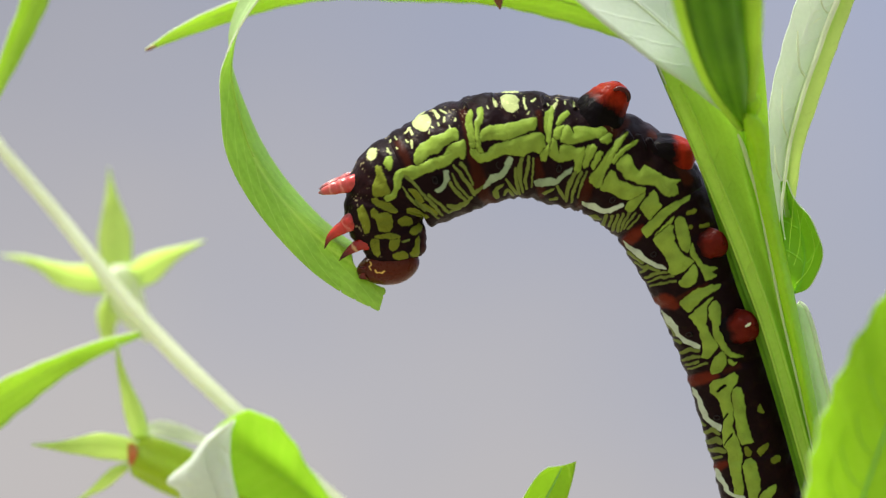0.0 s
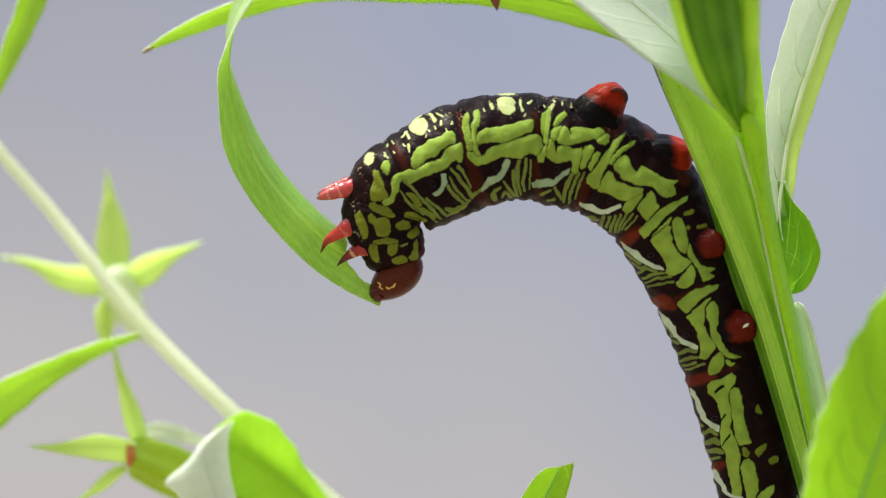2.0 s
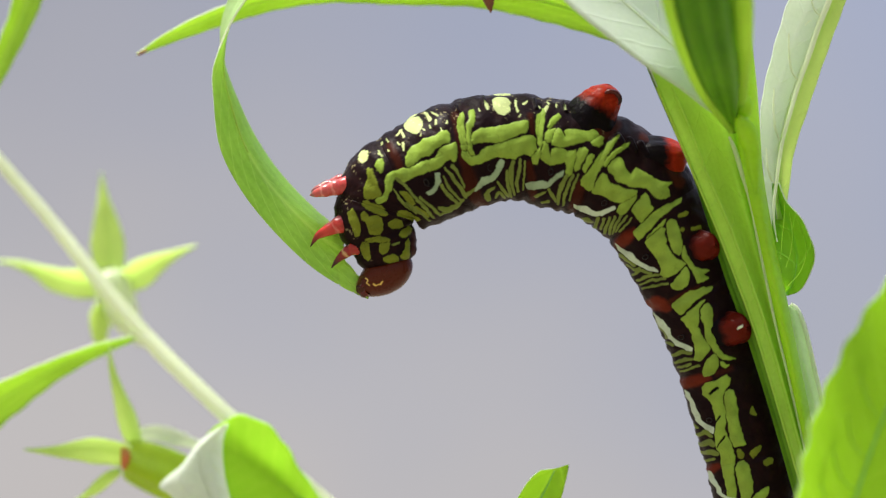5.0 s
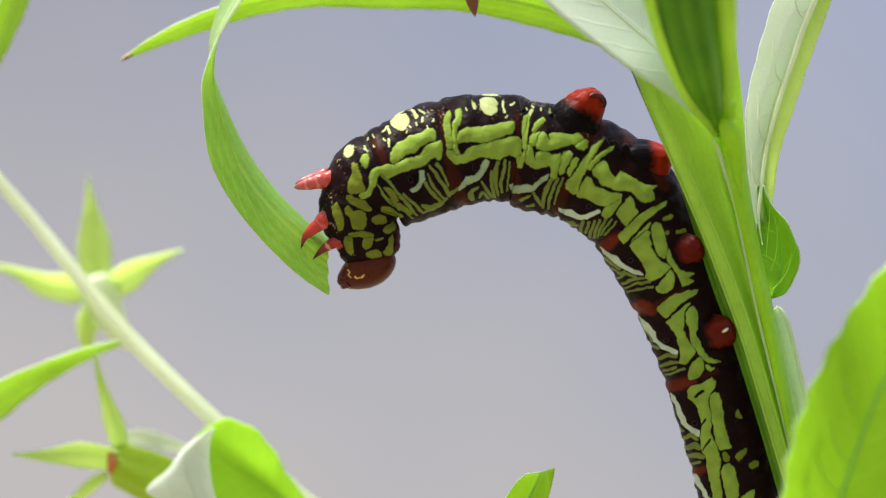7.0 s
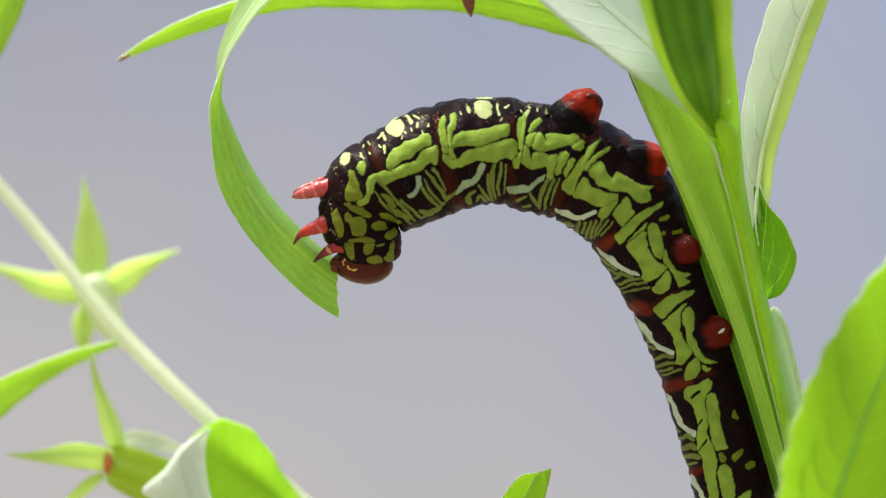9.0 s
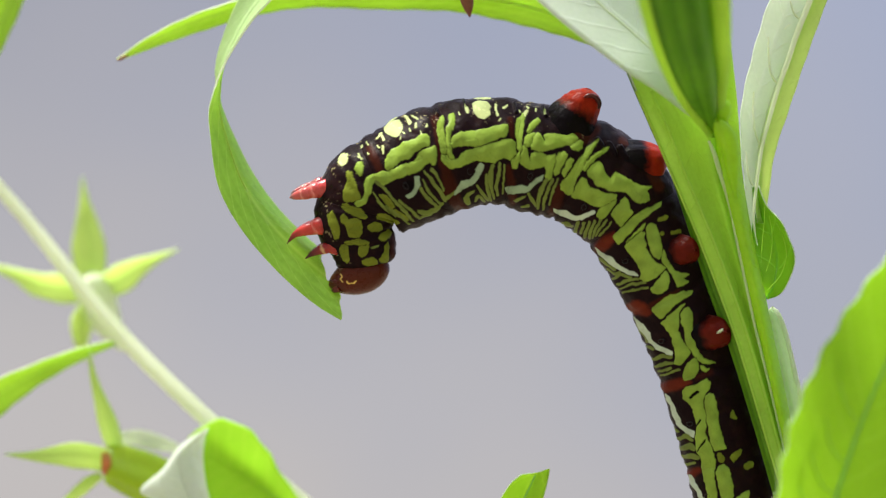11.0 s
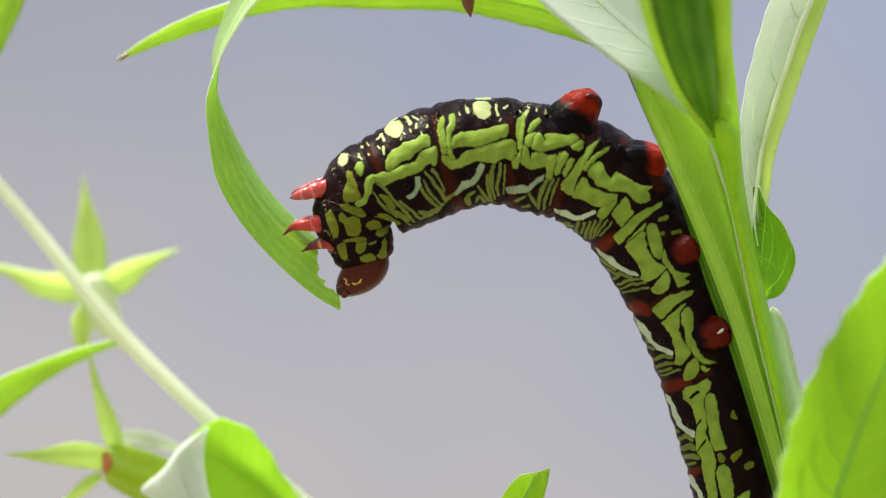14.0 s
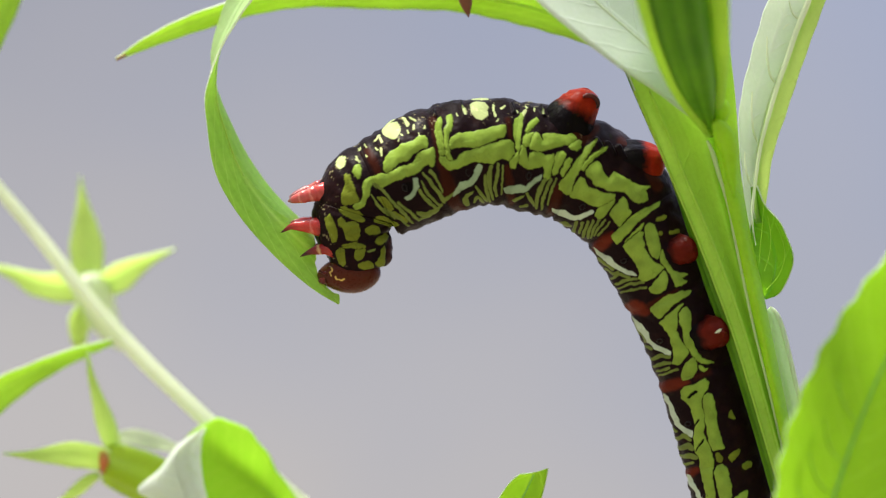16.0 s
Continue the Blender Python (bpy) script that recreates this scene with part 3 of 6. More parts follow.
    vein([(31.78, -1.3, 2.78, 0.018), (32.42, -1.3, 1.29, 0.036), (32.62, -1.3, -0.2, 0.042), (32.07, -1.3, -1.84, 0.036), (30.98, -1.3, -3.08, 0.024)], foot, RIB)
    vein([(30.78, -1.3, 4.52, 0.018), (30.68, -1.3, 2.78, 0.03), (30.48, -1.3, 0.79, 0.03), (30.38, -1.3, -0.7, 0.018)], foot, RIB)

    rim = [(31.23, -1, -4.72), (31.83, -1, -5.22), (32.42, -1, -6.66), (33.02, -1, -9.15), (33.52, -1, -11.39), (34.11, -1, -13.63), (34.91, -1, -16.36)]
    p, n, uv = loft([rim, [(30.95, -1.8, -4.8), (31.29, -1.8, -5.64), (31.69, -1.8, -7.38), (32.23, -1.8, -9.85), (32.83, -1.8, -12.33), (33.37, -1.8, -14.56), (34.06, -1.8, -17.28)], [(30.95, -0.6, -4.93), (31, -0.6, -5.93), (31.3, -0.6, -7.92), (31.9, -0.6, -10.42), (32.39, -0.6, -12.91), (32.99, -0.6, -15.4), (33.59, -0.6, -18.39)]])
    v, f, m, slots = sheet(p, n, uv, np.ones((p.shape[0] - 1, p.shape[1] - 1), bool), 0.12)
    pale = part("leaf", v, f, [PALE_LEAF, PALE_LEAF, PALE], plant, "narrow leaf with a pale edge beside the stem", None, m, None, slots)
    v, f, m = rod([(x, y - 0.2, z, 0.26) for x, y, z in rim], 8, 50)
    part("rib", v, f, PALE_RIB, pale, "whitish edge", None, m * [30, 1])
    # large leaf close to the lens
    near = leaf("leaf", [(31.4, -18, -30.64, 0.5, -10), (32.31, -18, -24.32, 4, -15), (34.47, -18, -17.1, 6.1, -18), (37.27, -18, -9.88, 6, -18), (41.12, -17, -2.68, 4.6, -18), (45.48, -16, 3.7, 2.5, -18), (48.68, -16, 8.26, 0.2, -18)], plant, "large bright green leaf close to the lens", NEAR, UNDER, 70, 18, 0.12, rib=0.2)
    for line in ([(33.67, -19.3, -6, 0.05), (33.62, -19.3, -8.01, 0.09), (33.8, -19.3, -10.03, 0.1), (34.29, -19.3, -11.82, 0.1), (35.28, -19.3, -13.3, 0.06)],
                 [(32.77, -19.3, -12.71, 0.05), (32.82, -19.3, -14.06, 0.09), (33.22, -19.3, -15.4, 0.1), (34.29, -19.3, -16.65, 0.06)],
                 [(31.47, -19.3, -13.16, 0.05), (31.52, -19.3, -15.4, 0.09), (31.88, -19.3, -17.19, 0.1), (32.59, -19.3, -18.44, 0.1), (33.58, -19.3, -18.94, 0.06)],
                 [(30.35, -19.3, -14.28, 0.05), (30.31, -19.3, -16.52, 0.09), (30.53, -19.3, -18.31, 0.1), (31.16, -19.3, -20.1, 0.06)]):
        vein(line, near, RIB)
    p, n, uv = loft([[(9.33, 0.6, -19.41), (8.63, 0.6, -19.91), (8.03, 0.6, -20.62), (7.17, 0.6, -22.02), (6.07, 0.6, -24.28), (5.82, 0.6, -27.29)],
                     [(10.67, 1.2, -19.27), (10.37, 1.2, -19.98), (9.86, 1.2, -20.94), (9.16, 1.2, -22.29), (8.15, 1.2, -24.61), (6.59, 1.2, -27.63)],
                     [(11.78, 0.5, -18.85), (11.63, 0.5, -19.75), (11.38, 0.5, -20.81), (10.98, 0.5, -22.21), (10.08, 0.5, -24.77), (7.32, 0.5, -27.78)]])
    v, f, m, slots = sheet(p, n, uv, np.ones((p.shape[0] - 1, p.shape[1] - 1), bool), 0.12)
    low = part("leaf", v, f, [NEAR, UNDER, PALE], plant, "leaf with a bitten-off tip", None, m, None, slots)
    vein([(10.56, 1.05, -19.46, 0.06), (9.86, 1.05, -20.92, 0.08), (9.15, 1.05, -22.28, 0.1), (8.15, 1.05, -24.59, 0.1)], low, UNDER, "midrib")


main_plant()


# ---- the leaf that is being eaten, and the bits that go ----
EATEN = [(26.06, -10, 36.46, 0.4, 150), (13.01, -4, 36.74, 2.25, 150), (-1.2, 0, 34.05, 2.75, 150), (-11.32, 2, 28.86, 2.6, 145), (-15.47, 2, 24.82, 1.7, 138), (-17.6, 1.8, 21.51, 1.25, 128), (-18.6, 1.6, 19.22, 0.95, 115), (-18.95, 1.5, 17.19, 0.85, 82), (-19.04, 1.4, 15.42, 1.1, 58), (-18.68, 1.3, 13.29, 1.4, 48), (-17.61, 1.2, 9.31, 2.1, 42), (-15.8, 1.1, 5.92, 2.28, 38), (-13.2, 1, 2.7, 2.45, 38), (-10.3, 1, -0.1, 2.55, 36), (-7.84, 1, -1.76, 2.65, 36), (-5.88, 1, -2.97, 2.5, 36), (-3.12, 1, -4.73, 2, 36)]
LEAF_JOINT = (-18.86, 1.6, 18.96)
# edges of the leaf after bite upon bite (mm, side view), and when the pieces between them go
START = [(-8.14, 0.55), (-8.04, -1.16), (-7.24, -2.46), (-5.03, -3.57)]
LATER = [
    ([(-8.45, 0.55), (-8.29, -1.36), (-7.24, -2.92), (-5.03, -4.27)], (-7.24, -6.23), (0.65, 0.42, 0.35)),
    ([(-8.6, 0.55), (-8.5, -1.7), (-7.4, -3.0), (-6.3, -3.75), (-5.03, -5.0)], (-7.74, -6.48), (1.9, 1.75, 1.6)),
    ([(-9.1, 0.55), (-9, -3.97), (-8.9, -7.99), (-5.03, -13.02)], (-7.74, -6.48), (5.9, 5.3, 4.8)),
    ([(-10.6, 2.06), (-10.2, -0.05), (-8.75, -1.06)], (-9.9, -9.4), (10.9, 10.3, 9.7)),
    ([(-10.75, 2.06), (-10.5, -0.35), (-8.75, -1.76)], (-10.1, -9.5), (11.9, 11.8, 11.7)),
    ([(-10.85, 2.06), (-10.7, -0.6), (-8.75, -2.26)], (-10.1, -9.5), (12.9, 12.8, 12.7)),
    ([(-10.95, 2.06), (-10.85, -0.85), (-8.75, -2.71)], (-10.2, -9.5), (14.15, 13.9, 13.8)),
    ([(-11.05, 2.06), (-10.95, -1.0), (-10.0, -2.3), (-8.75, -3.12)], (-10.2, -9.5), (15.3, 15.2, 15.1)),
]
BITS = []


def build_eaten_leaf():
    steps, across = 840, 80
    p, n, uv = blade(EATEN, steps, across, -0.35, 0.0, 0.0, 0.6, 0.0)
    c = (p[:-1, :-1] + p[1:, :-1] + p[:-1, 1:] + p[1:, 1:]) / 4
    jag = 0.05 * np.sin(c[..., 0] * 9 + c[..., 2] * 5) + 0.03 * np.sin(c[..., 0] * 23 - c[..., 2] * 17)
    x, z = c[..., 0] + jag, c[..., 2] + jag

    def over(line):
        q = np.array(line)
        return (x > q[0, 0]) & (z > np.interp(x, q[:, 0], q[:, 1])) & (c[..., 2] < 5.58)
    group = np.zeros((steps, across), int)
    times = {}
    for k in range(len(LATER) - 1, -1, -1):
        line, cuts, when = LATER[k]
        inside = over(line) | ((k < 3) & (x > -8.65) & over(LATER[2][0]) & over(line))
        col = (x > cuts[0]).astype(int) + (x > cuts[1])
        for j in range(3):
            group[inside & (col == j)] = 1 + k * 3 + j
            times[1 + k * 3 + j] = when[j]
    end = x - (-5.08 + (z - -3.72) * 0.33)
    group[over(START) | ((end > 0) & (z < 5.58))] = -1
    # bitten edges run smoothly, not from cell to cell
    wide = np.pad(group, 1, mode="edge")
    quad = np.stack([wide[:-1, :-1], wide[1:, :-1], wide[:-1, 1:], wide[1:, 1:]])
    border = quad.min(0) != quad.max(0)
    for _ in range(8):
        total, count = np.zeros_like(p), np.zeros(border.shape)
        for di in (-1, 0, 1):
            for dj in (-1, 0, 1):
                near = np.roll(border, (di, dj), (0, 1)).astype(float)
                total += np.roll(p, (di, dj), (0, 1)) * near[..., None]
                count += near
        p = np.where(border[..., None], total / np.maximum(count, 1)[..., None], p)
    corner = np.zeros((steps + 1, across + 1), bool)
    corner[[0, -1]] = corner[:, [0, -1]] = True
    for di in (0, 1):
        for dj in (0, 1):
            corner[di:steps + di, dj:across + dj] |= group == -1
    ob = None
    for g in range(0, group.max() + 1):
        keep = group == g
        if keep.sum() < 2:
            continue
        vv, f, m, slots = sheet(p, n, uv, keep, 0.14, corner.ravel())
        if g == 0:
            ob = part("bitten_leaf", vv, f, [BITTEN, BACK, PALE], plant, "hanging leaf with a bitten end", LEAF_JOINT, m, None, slots)
        else:
            BITS.append((part("leaf_bit", vv, f, [BITTEN, BACK, PALE], ob, "", tuple(vv.mean(0)), m, None, slots), times[g]))
    # bright rim light on the leaf's edges, added as thin pale rods
    for side in (0, across):
        line = p[200:560:9, side]
        vv, f, m = rod(np.c_[line, np.linspace(0.1, 0.06, len(line))], 6, 110)
        part("edge", vv, f, STEM_PALE, ob, "pale thin rod for the light along the edge", None, m * [60, 1])
    mid = across // 2
    line = p[:660:12, mid]
    vv, f, m = rod(np.c_[line, np.linspace(0.2, 0.1, len(line))], 8, 120)
    part("midrib", vv, f, RIB_LIGHT, ob, "", None, m)
    return ob


bitten = build_eaten_leaf()

# ---- the thin branch with a spent flower and a seed capsule ----
branch = thing("flowering_branch", "pale thin branch with star-shaped spent flower, capsule and leaves", "plant", (48, 20, -454.96))


def sepal(points, parent, seed):
    return leaf("sepal", points, parent, "", SEPAL, SEPAL, 36, 12, 0.22, 0.05, seed, 0.12, rib=0.06)


def side_branch():
    v, f, m = rod([(48, 20, -457.73, 2.0), (39.68, 20, -197.25, 1.6), (11.85, 18, -63.61, 0.95), (-3.48, 16, -31.46, 0.74), (-10.49, 15, -24.06, 0.68), (-19.53, 13.5, -15.7, 0.66), (-28.94, 15.5, -6.72, 0.68), (-37.45, 17.5, 3.45, 0.56), (-43.03, 18, 9.82, 0.52), (-49.61, 18, 18.17, 0.45), (-54, 18, 24.2, 0.36)], 24, 160, four)
    part("stem", v, f, STEM_PALE, branch, "pale yellow-green stem", None, m * [300, 1])
    # spent flower: ovary and four sepals spread like a star
    v, f, m = rod([(-28.74, 21, -8.86, 0.5), (-30.09, 21.5, -7.2, 1.1), (-31.28, 22, -5.26, 1.6), (-32.01, 22, -3.3, 1.75), (-32.35, 22, -2.07, 1.5), (-32.52, 22, -1.51, 0.4)], 24, 30, lambda a: 1 + 0.1 * np.cos(4 * a))
    flower = part("spent_flower", v, f, STEM_PALE, branch, "spent flower with four pointed sepals", None, m * [9, 1])
    sepal([(-32.24, 22, -2.46, 1.1, 5), (-32.39, 22.3, -0.5, 1.65, 5), (-32.61, 22.6, 2.02, 1.55, 5), (-32.9, 23, 4.27, 0.9, 5), (-33.12, 23, 6.24, 0.4, 5), (-33.29, 23, 8.15, 0.03, 5)], flower, 0.3)
    sepal([(-32.4, 22, -3.3, 1, 20), (-34.69, 22.3, -2.97, 1.5, 20), (-37.55, 22.6, -2.58, 1.3, 20), (-39.87, 23, -1.63, 0.7, 20), (-41.94, 23.5, -0.96, 0.35, 20), (-44.3, 24, -0.62, 0.03, 20)], flower, 1.3)
    sepal([(-31.12, 22, -3.3, 0.9, -20), (-29.72, 21.6, -2.29, 1.45, -20), (-27.99, 21.2, -1.17, 1.2, -20), (-26.29, 21, -0.33, 0.6, -20), (-25.01, 21, 0.22, 0.35, -20), (-23.5, 21, 0.84, 0.03, -20)], flower, 2.1)
    sepal([(-32.4, 22, -4.42, 0.8, 30), (-33.18, 21.6, -6.09, 1.2, 35), (-33.28, 21.2, -7.75, 1, 40), (-32.97, 21, -9.13, 0.5, 40), (-32.52, 21, -10.25, 0.03, 40)], flower, 2.9)
    # narrow leaf
    leaf("leaf", [(-28.73, 14, -8.02, 0.3, 40), (-32.41, 13.5, -9.18, 0.8, 40), (-36.61, 13, -11.08, 1.3, 38), (-40.79, 12.5, -13.51, 2, 36), (-45.48, 12, -16.72, 2.3, 36), (-50.8, 12, -20.72, 0.2, 36)], branch, "narrow bright green leaf", HANGING, HANGING, 50, 12, 0.25, rib=0.1)
    leaf("leaf", [(-37.49, 12, 26.68, 1.5, 25), (-38.98, 12, 22.42, 1.2, 25), (-40.58, 12, 18.69, 0.95, 25), (-41.86, 12, 15.5, 0.55, 25), (-42.92, 12, 12.57, 0.1, 25)], branch, "narrow hanging green leaf", HANGING, HANGING, 40, 12, 0.3, rib=0.1)
    # seed capsule with its sepals
    v, f, m = rod([(-30.15, 14.5, -19.36, 0.6), (-29.34, 14.5, -19.52, 1.7), (-28.15, 14.5, -20.01, 2.0), (-26.14, 14.8, -20.9, 2.2), (-24.01, 15, -21.9, 2.1), (-21.36, 15.5, -23.14, 1.5), (-18.65, 15.5, -24.34, 0.7), (-14.31, 15.5, -24.88, 0.5)], 32, 40, lambda a: 1 + 0.15 * np.cos(4 * a + 0.8))
    capsule = part("capsule", v, f, POD, branch, "dark green ribbed seed capsule with sepals", None, m * [15, 1])
    v, f, m = rod([(-29.6, 13, -17.95, 0.25), (-29.35, 12.4, -19.05, 0.48), (-29.5, 12.8, -20.3, 0.3)], 10, 12)
    part("collar", v, f, COLLAR, capsule, "reddish brown collar", None, m)
    sepal([(-29.12, 13, -19.11, 1.2, 30), (-30.93, 12.6, -18.59, 1.45, 30), (-33.01, 12.3, -18.4, 1.35, 30), (-35.36, 12, -18.53, 0.75, 30), (-36.96, 12, -18.53, 0.4, 30), (-38.87, 12, -18.43, 0.03, 30)], capsule, 0.6)
    sepal([(-28.73, 14, -17.97, 0.75, 20), (-29.02, 13.8, -16.61, 1.05, 20), (-29.64, 13.6, -14.55, 0.9, 20), (-30.34, 13.3, -12.28, 0.5, 20), (-30.72, 13, -10.65, 0.3, 20), (-30.94, 13, -8.83, 0.03, 20)], capsule, 1.6)
    sepal([(-29.92, 13, -20.55, 0.35, 30), (-30.93, 12.6, -21.05, 0.65, 30), (-32.21, 12.3, -22.13, 0.6, 30), (-33.34, 12, -22.95, 0.3, 30), (-34.83, 12, -23.91, 0.03, 30)], capsule, 2.6)
    leaf("sepal", [(-28.87, 15, -17.36, 0.4, 20), (-27.05, 15.5, -17.18, 0.75, 20), (-24.94, 16, -17.77, 0.7, 20), (-22.93, 16, -18.42, 0.4, 20), (-20.87, 16, -19.24, 0.1, 20)], capsule, "pale dry sepal", PALE_RIB, PALE_RIB, 30, 10, 0.2, rib=0)
    # leaf whose end curls over towards the lens
    leaf("leaf", [(-7.75, 14, -26.31, 0.3, 5), (-10.42, 13.6, -24.8, 0.6, 5), (-12.81, 13.2, -23.15, 1.6, 5), (-14.93, 13, -21.78, 2.75, 3), (-17.06, 12.8, -20.27, 3.95, 10), (-18.91, 12.6, -19.02, 4.15, 10), (-20.24, 12.6, -18.27, 3.7, 10), (-20.9, 12.6, -17.85, 3.0, 10), (-21.4, 12.6, -17.5, 1.8, 10), (-21.75, 12.6, -17.3, 0.3, 10)], branch, "broad bright green leaf", SUNLIT, UNDER, 70, 18, 0.08, 0.02, 0.7, rib=0.12, rib_mat=UNDER)
    rim = [(-19.46, 9.6, -15.83), (-19.83, 9.6, -17.04), (-19.94, 9.6, -18.62), (-19.78, 9.6, -20.46), (-19.46, 9.6, -22.04), (-18.83, 9.6, -24.15), (-17.57, 9.6, -26.78)]
    crease = [(-19.43, 8.2, -15.82), (-20.84, 8.2, -17.08), (-21.93, 8.2, -18.23), (-21.67, 8.2, -20.05), (-21.05, 8.2, -21.88), (-20.26, 8.2, -23.97), (-18.49, 8.2, -26.69)]
    p, n, uv = loft([rim, [(-19.41, 8.5, -15.8), (-20.29, 8.5, -17.03), (-20.9, 8.5, -18.39), (-20.69, 8.5, -20.22), (-20.22, 8.5, -21.92), (-19.51, 8.5, -24.01), (-17.99, 8.5, -26.68)], crease])
    v, f, m, slots = sheet(p, n, uv, np.ones((p.shape[0] - 1, p.shape[1] - 1), bool), 0.12)
    folded = part("leaf", v, f, [SILVER, SILVER, PALE], branch, "folded leaf showing its silvery under side", None, m, None, slots)
    p, n, uv = loft([crease, [(-19.51, 8.5, -15.9), (-21.37, 8.5, -17.29), (-22.7, 8.5, -18.91), (-23.62, 8.5, -20.77), (-22.81, 8.5, -22.13), (-21.81, 8.5, -24.14), (-19.04, 8.5, -26.81)], [(-19.67, 9.6, -16.04), (-21.99, 9.6, -17.57), (-23.57, 9.6, -19.67), (-25.67, 9.6, -21.57), (-24.67, 9.6, -22.46), (-23.46, 9.6, -24.41), (-19.67, 9.6, -27.04)]])
    v, f, m, slots = sheet(p, n, uv, np.ones((p.shape[0] - 1, p.shape[1] - 1), bool), 0.12)
    part("blade", v, f, [SILVER, SILVER, PALE], folded, "silvery half bent away", None, m, None, slots)
    for line in (rim, crease):
        vein([(x, y - 0.03, z, 0.07) for x, y, z in line], folded, PALE_RIB, "rib")
    for line in ([(-21.75, 8.45, -18.77, 0.03), (-20.86, 8.45, -19.4, 0.05), (-19.87, 8.45, -20.45, 0.03)],
                 [(-21.34, 8.45, -20.76, 0.03), (-20.5, 8.45, -21.39, 0.05), (-19.5, 8.45, -22.22, 0.03)],
                 [(-21.75, 8.45, -17.99, 0.03), (-20.71, 8.45, -18.15, 0.05), (-19.87, 8.45, -18.77, 0.03)],
                 [(-22.07, 8.45, -18.77, 0.03), (-22.96, 8.45, -19.92, 0.05), (-23.85, 8.45, -20.45, 0.03)],
                 [(-21.65, 8.45, -20.66, 0.03), (-22.69, 8.45, -21.49, 0.05), (-23.74, 8.45, -21.81, 0.03)],
                 [(-20.92, 8.45, -22.33, 0.03), (-22.07, 8.45, -22.64, 0.05), (-22.96, 8.45, -22.96, 0.03)]):
        vein(line, folded, PALE_RIB)


side_branch()

# ---- the caterpillar ----
BODY = [(-3.95, 0, -1.05, 2.5), (-4.35, 0, 0.8, 2.85), (-5, 0, 3.05, 3.65), (-4, 0, 5.45, 4.2), (-1.5, 0, 6.72, 4.52), (2.1, 0, 8.4, 4.78), (6.4, 0, 9.25, 4.575), (10.55, 0, 8.7, 4.7), (14.7, 0, 7.45, 4.72), (18.65, 0, 4.4, 4.65), (21.75, 0, -1.4, 4.06), (24.2, 0, -6.95, 3.85), (25.65, 0, -11.7, 3.65), (27.1, 0, -16.55, 3.65), (28.45, 0, -21.95, 3.6), (29.7, 0, -27.45, 3.3), (30.5, 0, -31.45, 2.4), (30.8, 0, -33.2, 1)]
CUTS = [0.0, 2.53, 5.05, 7.97, 14.35, 20.45, 26.02, 32.86, 40.57, 47.70, 55.87, 61.65, 66.91, 71.21]
KINDS = ["prothorax", "mesothorax", "metathorax"] + ["abdominal_segment"] * 10
# fore body's white marks use a greyer copy, shade put into the colour
PIGMENT = {"base": (0.0108, 0.0047, 0.0056), "green": (0.25, 0.375, 0.052), "ash": (0.3, 0.42, 0.26), "olive": (0.17, 0.21, 0.022), "dull": (0.16, 0.215, 0.045), "cream": (0.56, 0.64, 0.27), "white": (0.5, 0.62, 0.47), "rust": (0.05, 0.011, 0.005), "orange": (0.14, 0.021, 0.008), "black": (0.004, 0.0025, 0.003), "yellow": (0.7, 0.5, 0.12), "fold": (0.007, 0.004, 0.005), "shell": (0.085, 0.015, 0.005)}
RISE = {"ash": 0.05, "fold": 0.42, "green": 0.14, "olive": 0.09, "dull": 0.1, "cream": 0.04, "white": 0.05, "rust": 0.0, "orange": 0.03, "black": -0.03, "yellow": 0.02}
GROW = {"ash": 0.05, "green": 0.055, "olive": 0.035, "dull": -0.03, "cream": 0.01, "white": 0.03}
MARKS = []


def mark(colour, *stroke):
    """A marking on the flank: (x, z, half width) in mm, side view; it shows alike on both flanks."""
    MARKS.append((colour, glide(stroke, 4) if len(stroke) > 2 else np.array(stroke, float)))


def patch(colour, *outline):
    """A marking with a closed outline: (x, z) in mm, side view."""
    q = np.array(outline, float)
    after = np.roll(q, -1, axis=0)
    q = np.stack([0.91 * q + 0.09 * after, 0.09 * q + 0.91 * after], 1).reshape(-1, 2)
    MARKS.append((colour, q))


mark("fold", (15.92, 10.02, 0.29), (16.56, 8.97, 0.24))
mark("fold", (16.93, 9.74, 0.24), (17.47, 8.79, 0.24))
mark("fold", (17.85, 9.42, 0.24), (18.39, 8.51, 0.24))
mark("fold", (18.86, 8.84, 0.24), (19.3, 8.03, 0.24))
mark("fold", (15.54, 10.47, 0.24))
mark("fold", (11.19, 13.02, 0.19), (11.41, 12.25, 0.19))
mark("fold", (4.28, 13.57, 0.15), (4.43, 12.75, 0.15))
mark("fold", (8.71, 13.31, 0.15), (8.85, 12.53, 0.15))
mark("fold", (1.88, 12.63, 0.15), (2.06, 11.83, 0.15))
mark("rust", (20.58, -4.17, 0.1), (21.6, -3.67, 0.12), (22.8, -3.03, 0.1))
mark("rust", (-3.89, 9.3, 0.29), (-3.48, 8.38, 0.34), (-2.93, 7.28, 0.29))
mark("rust", (1.77, 11.83, 0.34), (2.15, 9.8, 0.34), (2.53, 8.09, 0.39), (3.03, 6.4, 0.53), (3.55, 4.88, 0.53), (3.98, 4.23, 0.44))
mark("rust", (8.2, 7.61, 0.29), (8.44, 6.03, 0.34), (8.61, 4.75, 0.29))
mark("rust", (8.28, 11.8, 0.24), (8.49, 10.29, 0.19))
mark("rust", (12.62, 5.68, 0.48), (12.38, 4.72, 0.48), (12.07, 3.91, 0.39))
mark("rust", (24.42, -10.59, 0.24), (25.68, -10.14, 0.24))
mark("rust", (20.24, -4.78, 0.39), (21.13, -3.97, 0.19), (22.31, -3.38, 0.15))
